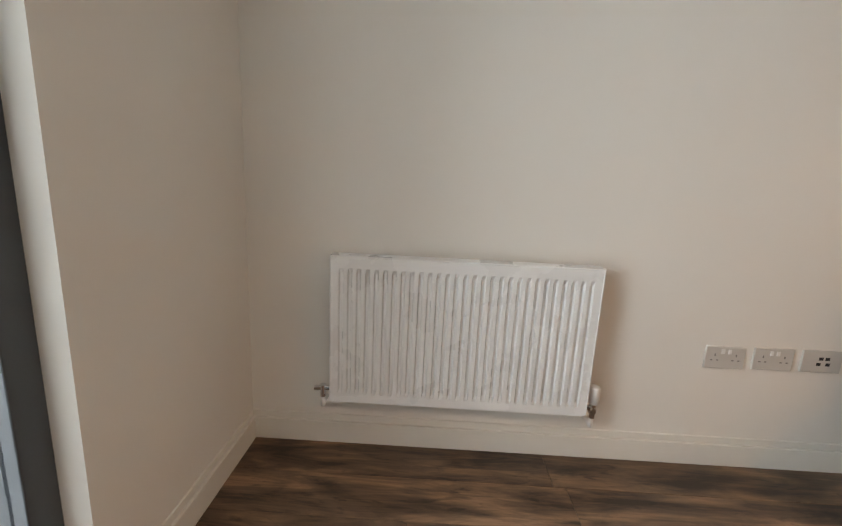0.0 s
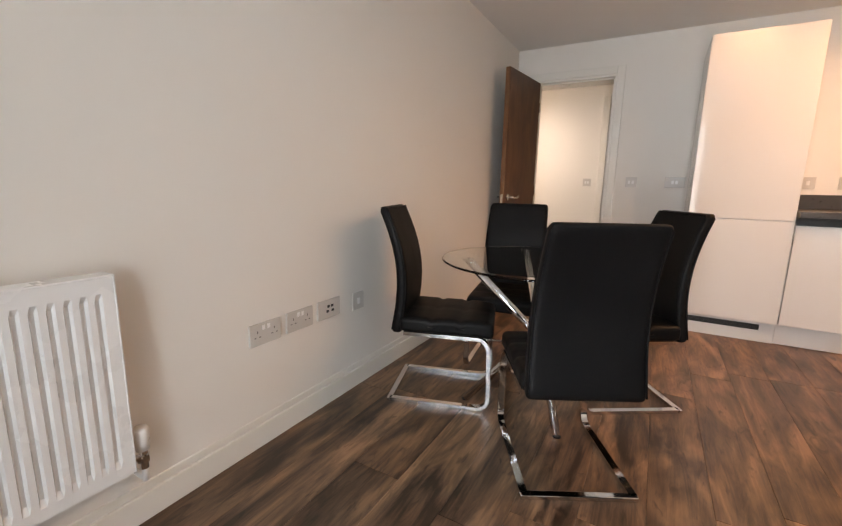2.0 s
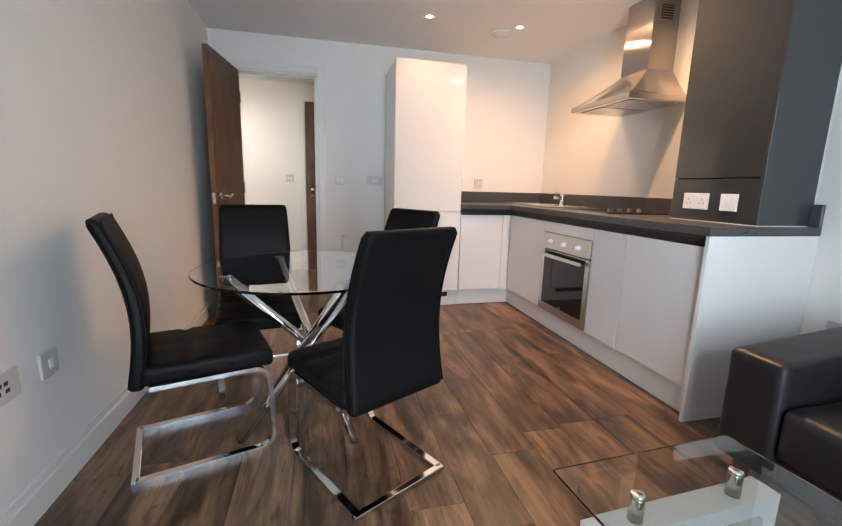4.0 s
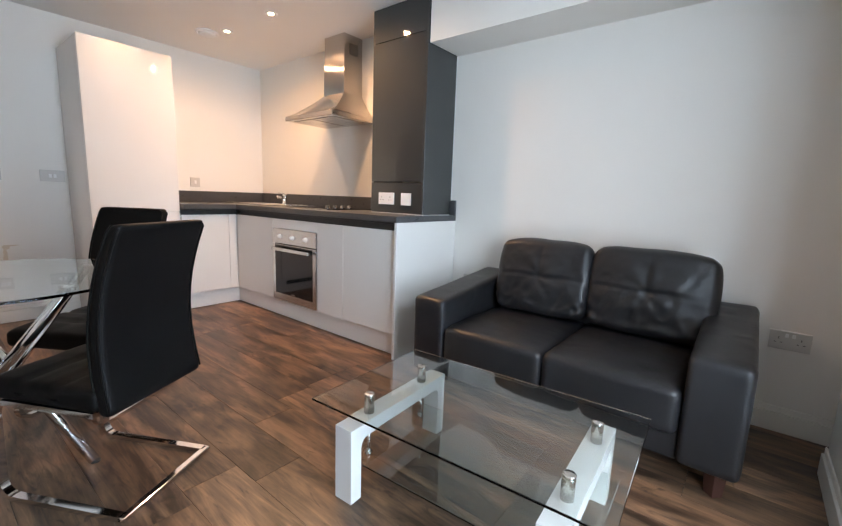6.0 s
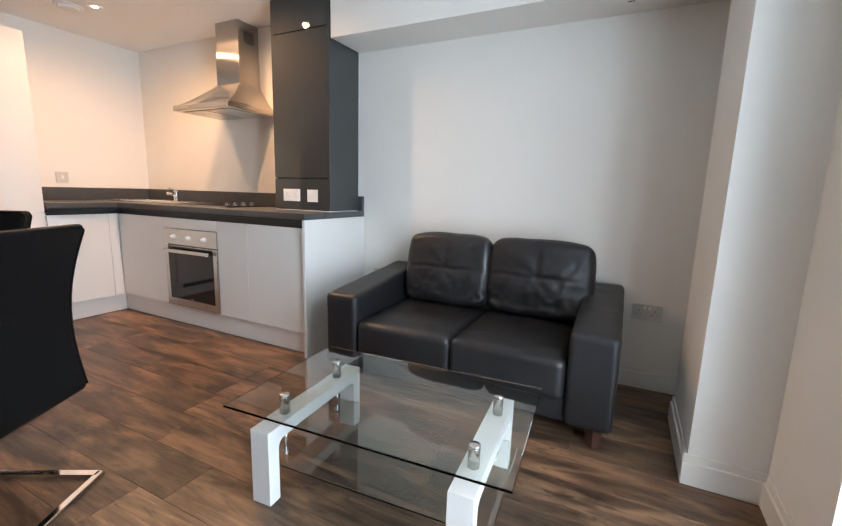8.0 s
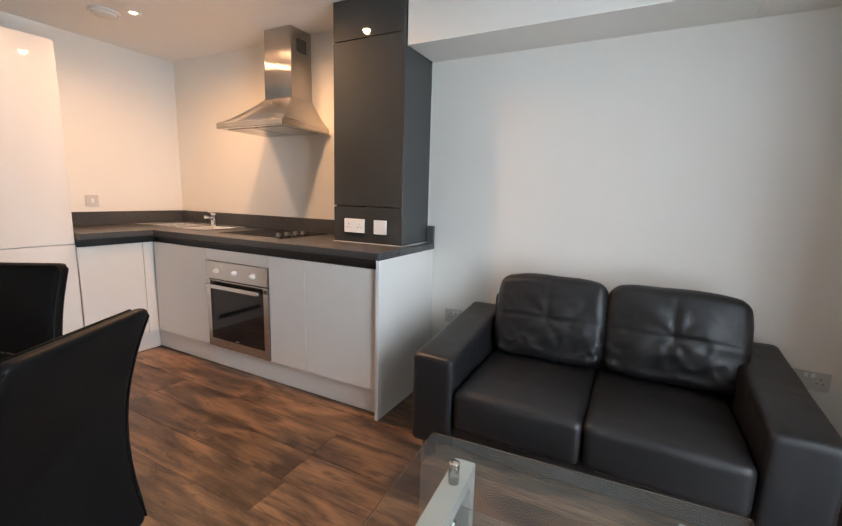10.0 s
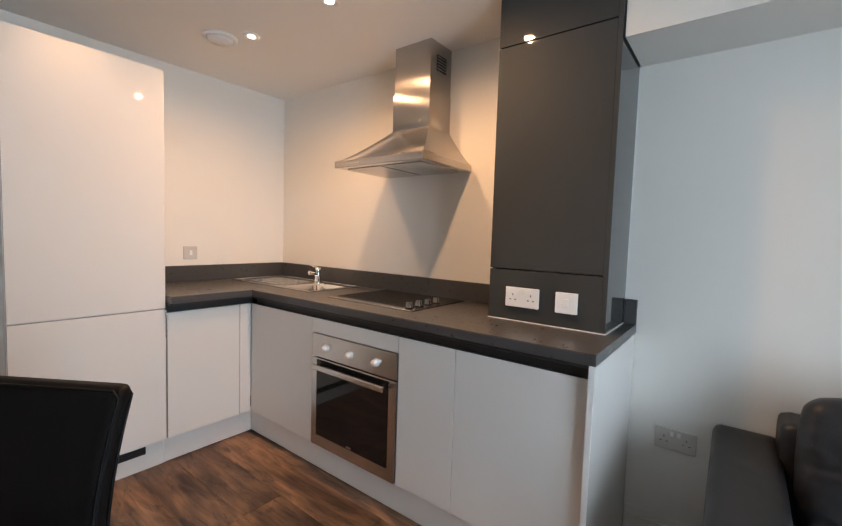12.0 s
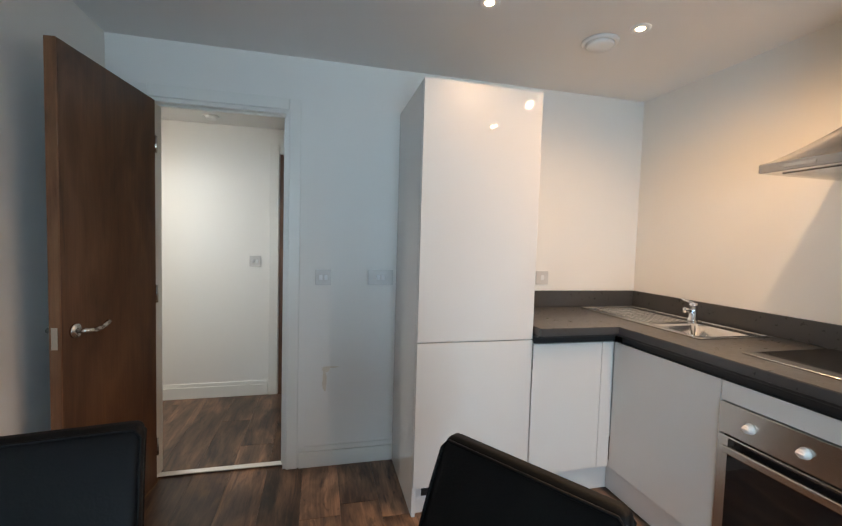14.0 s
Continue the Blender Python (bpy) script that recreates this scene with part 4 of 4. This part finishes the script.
for s in (-1, 1):
    yc = s * 0.2635

    def seat_shape(p, h, yc=yc):
        u, v = p.x / h.x, p.y / h.y
        z = p.z
        if p.z > -0.05:
            z += 0.020 * (1 - u * u) * (1 - v * v) - 0.012 * max(0, -u - 0.55)
            z -= 0.004 * math.exp(-((p.x + 0.17) / 0.008) ** 2)
            z -= 0.012 * math.exp(-(p.x - 0.03) ** 2 / 0.0018 - p.y ** 2 / 0.0018)
        z += 0.004 * noise.noise(Vector((p.x * 9, p.y * 9 + yc * 7, 1)))
        x = p.x - 0.010 * (1 - v * v) * max(0, -u)
        return Vector((x - 0.075, p.y + yc, z + 0.285))

    part("seat_cushion", pad(0.63, 0.527, 0.19, 0.034, 26, seat_shape), M_SOFA, sofa, "plump black leather seat cushion", True)

    def cushion_shape(p, h, yc=yc, s=s):
        v, w = p.y / h.y, p.z / h.z
        x = p.x
        side = 1 if p.x < 0 else -1
        bulge = 0.032 * (1 - v * v) * (1 - w * w)
        x -= side * bulge
        dist, ang = math.hypot(p.y, p.z), math.atan2(p.z, p.y)
        x += side * 0.012 * math.exp(-(dist / 0.038) ** 2)
        x += side * 0.003 * math.sin(ang * 7 + yc * 11 + 9 * dist) * math.exp(-((dist - 0.07) / 0.06) ** 2)
        x += side * 0.006 * math.sin((p.y * s * 0.6 + p.z) * 95 + 3 * v) * max(0, abs(v) - 0.55) * max(0, -w) * 2.2
        x += side * 0.007 * math.exp(-(p.z / 0.009) ** 2) * (1 - v ** 4)
        x += side * 0.005 * math.exp(-(p.y / 0.009) ** 2) * (1 - w ** 4)
        x += 0.007 * noise.noise(Vector((p.y * 8 + yc * 5, p.z * 10, 3))) * (1.2 - w)
        x += 0.006 * abs(noise.noise(Vector((p.y * 16 + p.z * 9 + yc * 9, p.z * 14 - p.y * 6, 8)))) * (1.3 - w)
        corner = 1 - 0.09 * (abs(v) ** 3) * (abs(w) ** 3)
        y, z = p.y * corner, p.z * corner
        z += 0.012 * noise.noise(Vector((p.y * 5 + yc, 7, 2)))
        lean = 0.20
        return Vector((x * math.cos(lean) + z * math.sin(lean) + 0.165, y * (1.0 if s > 0 else 1.05) + yc * 1.02 - 0.028, z * math.cos(lean) - x * math.sin(lean) + 0.605))

    part("back_cushion", pad(0.10, 0.545, 0.430, 0.049, 64, cushion_shape), M_SOFA, sofa, "tufted leather back cushion", True)
for sx in (-1, 1):
    for sy in (-1, 1):
        part("foot", lathe(bmesh.new(), [(0.028, 0.0), (0.036, 0.09)], (sx * (SD / 2 - 0.06), sy * (SL / 2 - 0.07), 0), 4), M_FOOT, sofa, "tapered dark red wooden foot")


# ---- coffee table ----
ct = thing("coffee_table", "glass coffee table with white lacquered legs and lower shelf", "coffee table", pose(-1.332, -3.585, 0, 0, 0, 3.6))
CTZ, CW, CL = 0.335, 0.605, 0.960
part("glass_top", block(-CW / 2, CW / 2, -CL / 2, CL / 2, CTZ - 0.008, CTZ, 0.0022), M_GLASS, ct, "clear tempered glass top")
part("glass_shelf", block(-0.235, 0.235, -CL / 2 + 0.06, CL / 2 - 0.06, 0.118, 0.124, 0.002), M_GLASS, ct, "lower clear glass shelf")
for s in (-1, 1):
    yc = s * (CL / 2 - 0.135)
    bm = bmesh.new()
    w2, hh, tt, r = 0.285, CTZ - 0.070, 0.048, 0.03
    angles = (0, 22, 45, 68, 90)
    inner = [(w2 - tt, 0.0)] + [(w2 - tt - r + r * math.cos(radians(q)), hh - tt - r + r * math.sin(radians(q))) for q in angles]
    outer = [(w2, 0.0), (w2, hh - tt - r), (w2, hh - tt), (w2, hh), (w2 - tt, hh), (w2 - tt - r, hh)]
    inner += [(-x, z) for x, z in inner[::-1]]
    outer += [(-x, z) for x, z in outer[::-1]]
    rows = [[bm.verts.new((x, yc + dy, z)) for x, z in pts] for pts, dy in ((outer, -0.037), (inner, -0.037), (inner, 0.037), (outer, 0.037))]
    for i in range(len(inner) - 1):
        for k in range(4):
            ra, rb = rows[k], rows[(k + 1) % 4]
            bm.faces.new((ra[i], rb[i], rb[i + 1], ra[i + 1]))
    for i in (0, -1):
        bm.faces.new([rw[i] for rw in rows])
    legf = part("leg_frame", bm, M_LACQ, ct, "white lacquered hoop leg")
    for x in (-0.16, 0.16):
        part("spacer", lathe(bmesh.new(), [(0.018, hh), (0.018, CTZ - 0.010), (0.018, CTZ - 0.0082)], (x, yc, 0), 24), M_NICKEL, legf, "polished steel spacer", True)
        part("spacer_cap", lathe(bmesh.new(), [(0.018, CTZ + 0.0003), (0.018, CTZ + 0.004), (0.016, CTZ + 0.006), (0.002, CTZ + 0.006)], (x, yc, 0), 24), M_NICKEL, legf, "polished steel cap on the glass", True)
        rod = part("rod", tube(bmesh.new(), (x, yc, 0.108), (x, yc, hh - tt), 0.007, 12), M_CHROME, legf, "chrome rod holding the shelf", True)
        part("shelf_nut", lathe(bmesh.new(), [(0.014, 0.106), (0.014, 0.117)], (x, yc, 0), 16), M_CHROME, rod, "", True)


# ---- stain on the wall by the doorway ----
bm = bmesh.new()
n = 26
ring = [bm.verts.new((-2.045 + 0.020 * (1 + 0.5 * noise.noise(Vector((i * 0.7, 0, 0)))) * math.cos(2 * math.pi * i / n) , -0.0012, 0.560 + 0.016 * (1 + 0.6 * noise.noise(Vector((0, i * 0.9, 0)))) * math.sin(2 * math.pi * i / n))) for i in range(n)]
bm.faces.new(ring)
for cx, cz, rx, rz in ((-2.052, 0.49, 0.012, 0.06), (-2.02, 0.572, 0.045, 0.005)):
    ring = [bm.verts.new((cx + rx * (1 + 0.5 * noise.noise(Vector((i * 0.8, cx, 1)))) * math.cos(2 * math.pi * i / n), -0.0008, cz + rz * (1 + 0.4 * noise.noise(Vector((cz, i * 0.7, 2)))) * math.sin(2 * math.pi * i / n))) for i in range(n)]
    bm.faces.new(ring)
tagged(part("wall_mark", bm, M_STAIN), "small yellowed scuff on the wall by the doorway", "scuff")


# ---- floor planks ----
floor = structure("floor", box(block(XW, 0, YS - 0.3, 1.19, -0.05, -0.004), -4.30, XW, 0.12, 1.19, -0.05, -0.004), M_GAP, "dark rustic wood-effect laminate plank floor", "floor")
rng = random.Random(4)
PW, PL = 0.191, 1.22
full = None
x = XW - 7 * PW
while x < -0.002:
    x1 = min(x + PW, 0.0)
    south = YS - 0.3 if x > XW - 0.01 else 0.12
    y = YS - 0.3 - rng.uniform(0, PL)
    while y < 1.19:
        a, b = max(y, south), min(y + PL, 1.19)
        if b - a > 0.03:
            whole = b - a > PL - 1e-6 and x1 - x > PW - 1e-6
            if whole and full is not None:
                p = new("plank", full)
            else:
                w2, l2 = (x1 - x) / 2 - 0.0005, (b - a) / 2 - 0.0006
                bm = block(-w2, w2, -l2, l2, -0.006, 0.0)
                top = [e for e in bm.edges if all(v.co.z > -0.001 for v in e.verts)]
                bmesh.ops.bevel(bm, geom=top, offset=0.0007, segments=1, affect="EDGES")
                p = part("plank", bm, M_PLANK)
                if whole:
                    full = p.data
            p.parent = floor
            p.matrix_basis = pose((x + x1) / 2, (a + b) / 2, 0, 0, 0, 0)
        y += PL
    x += PW
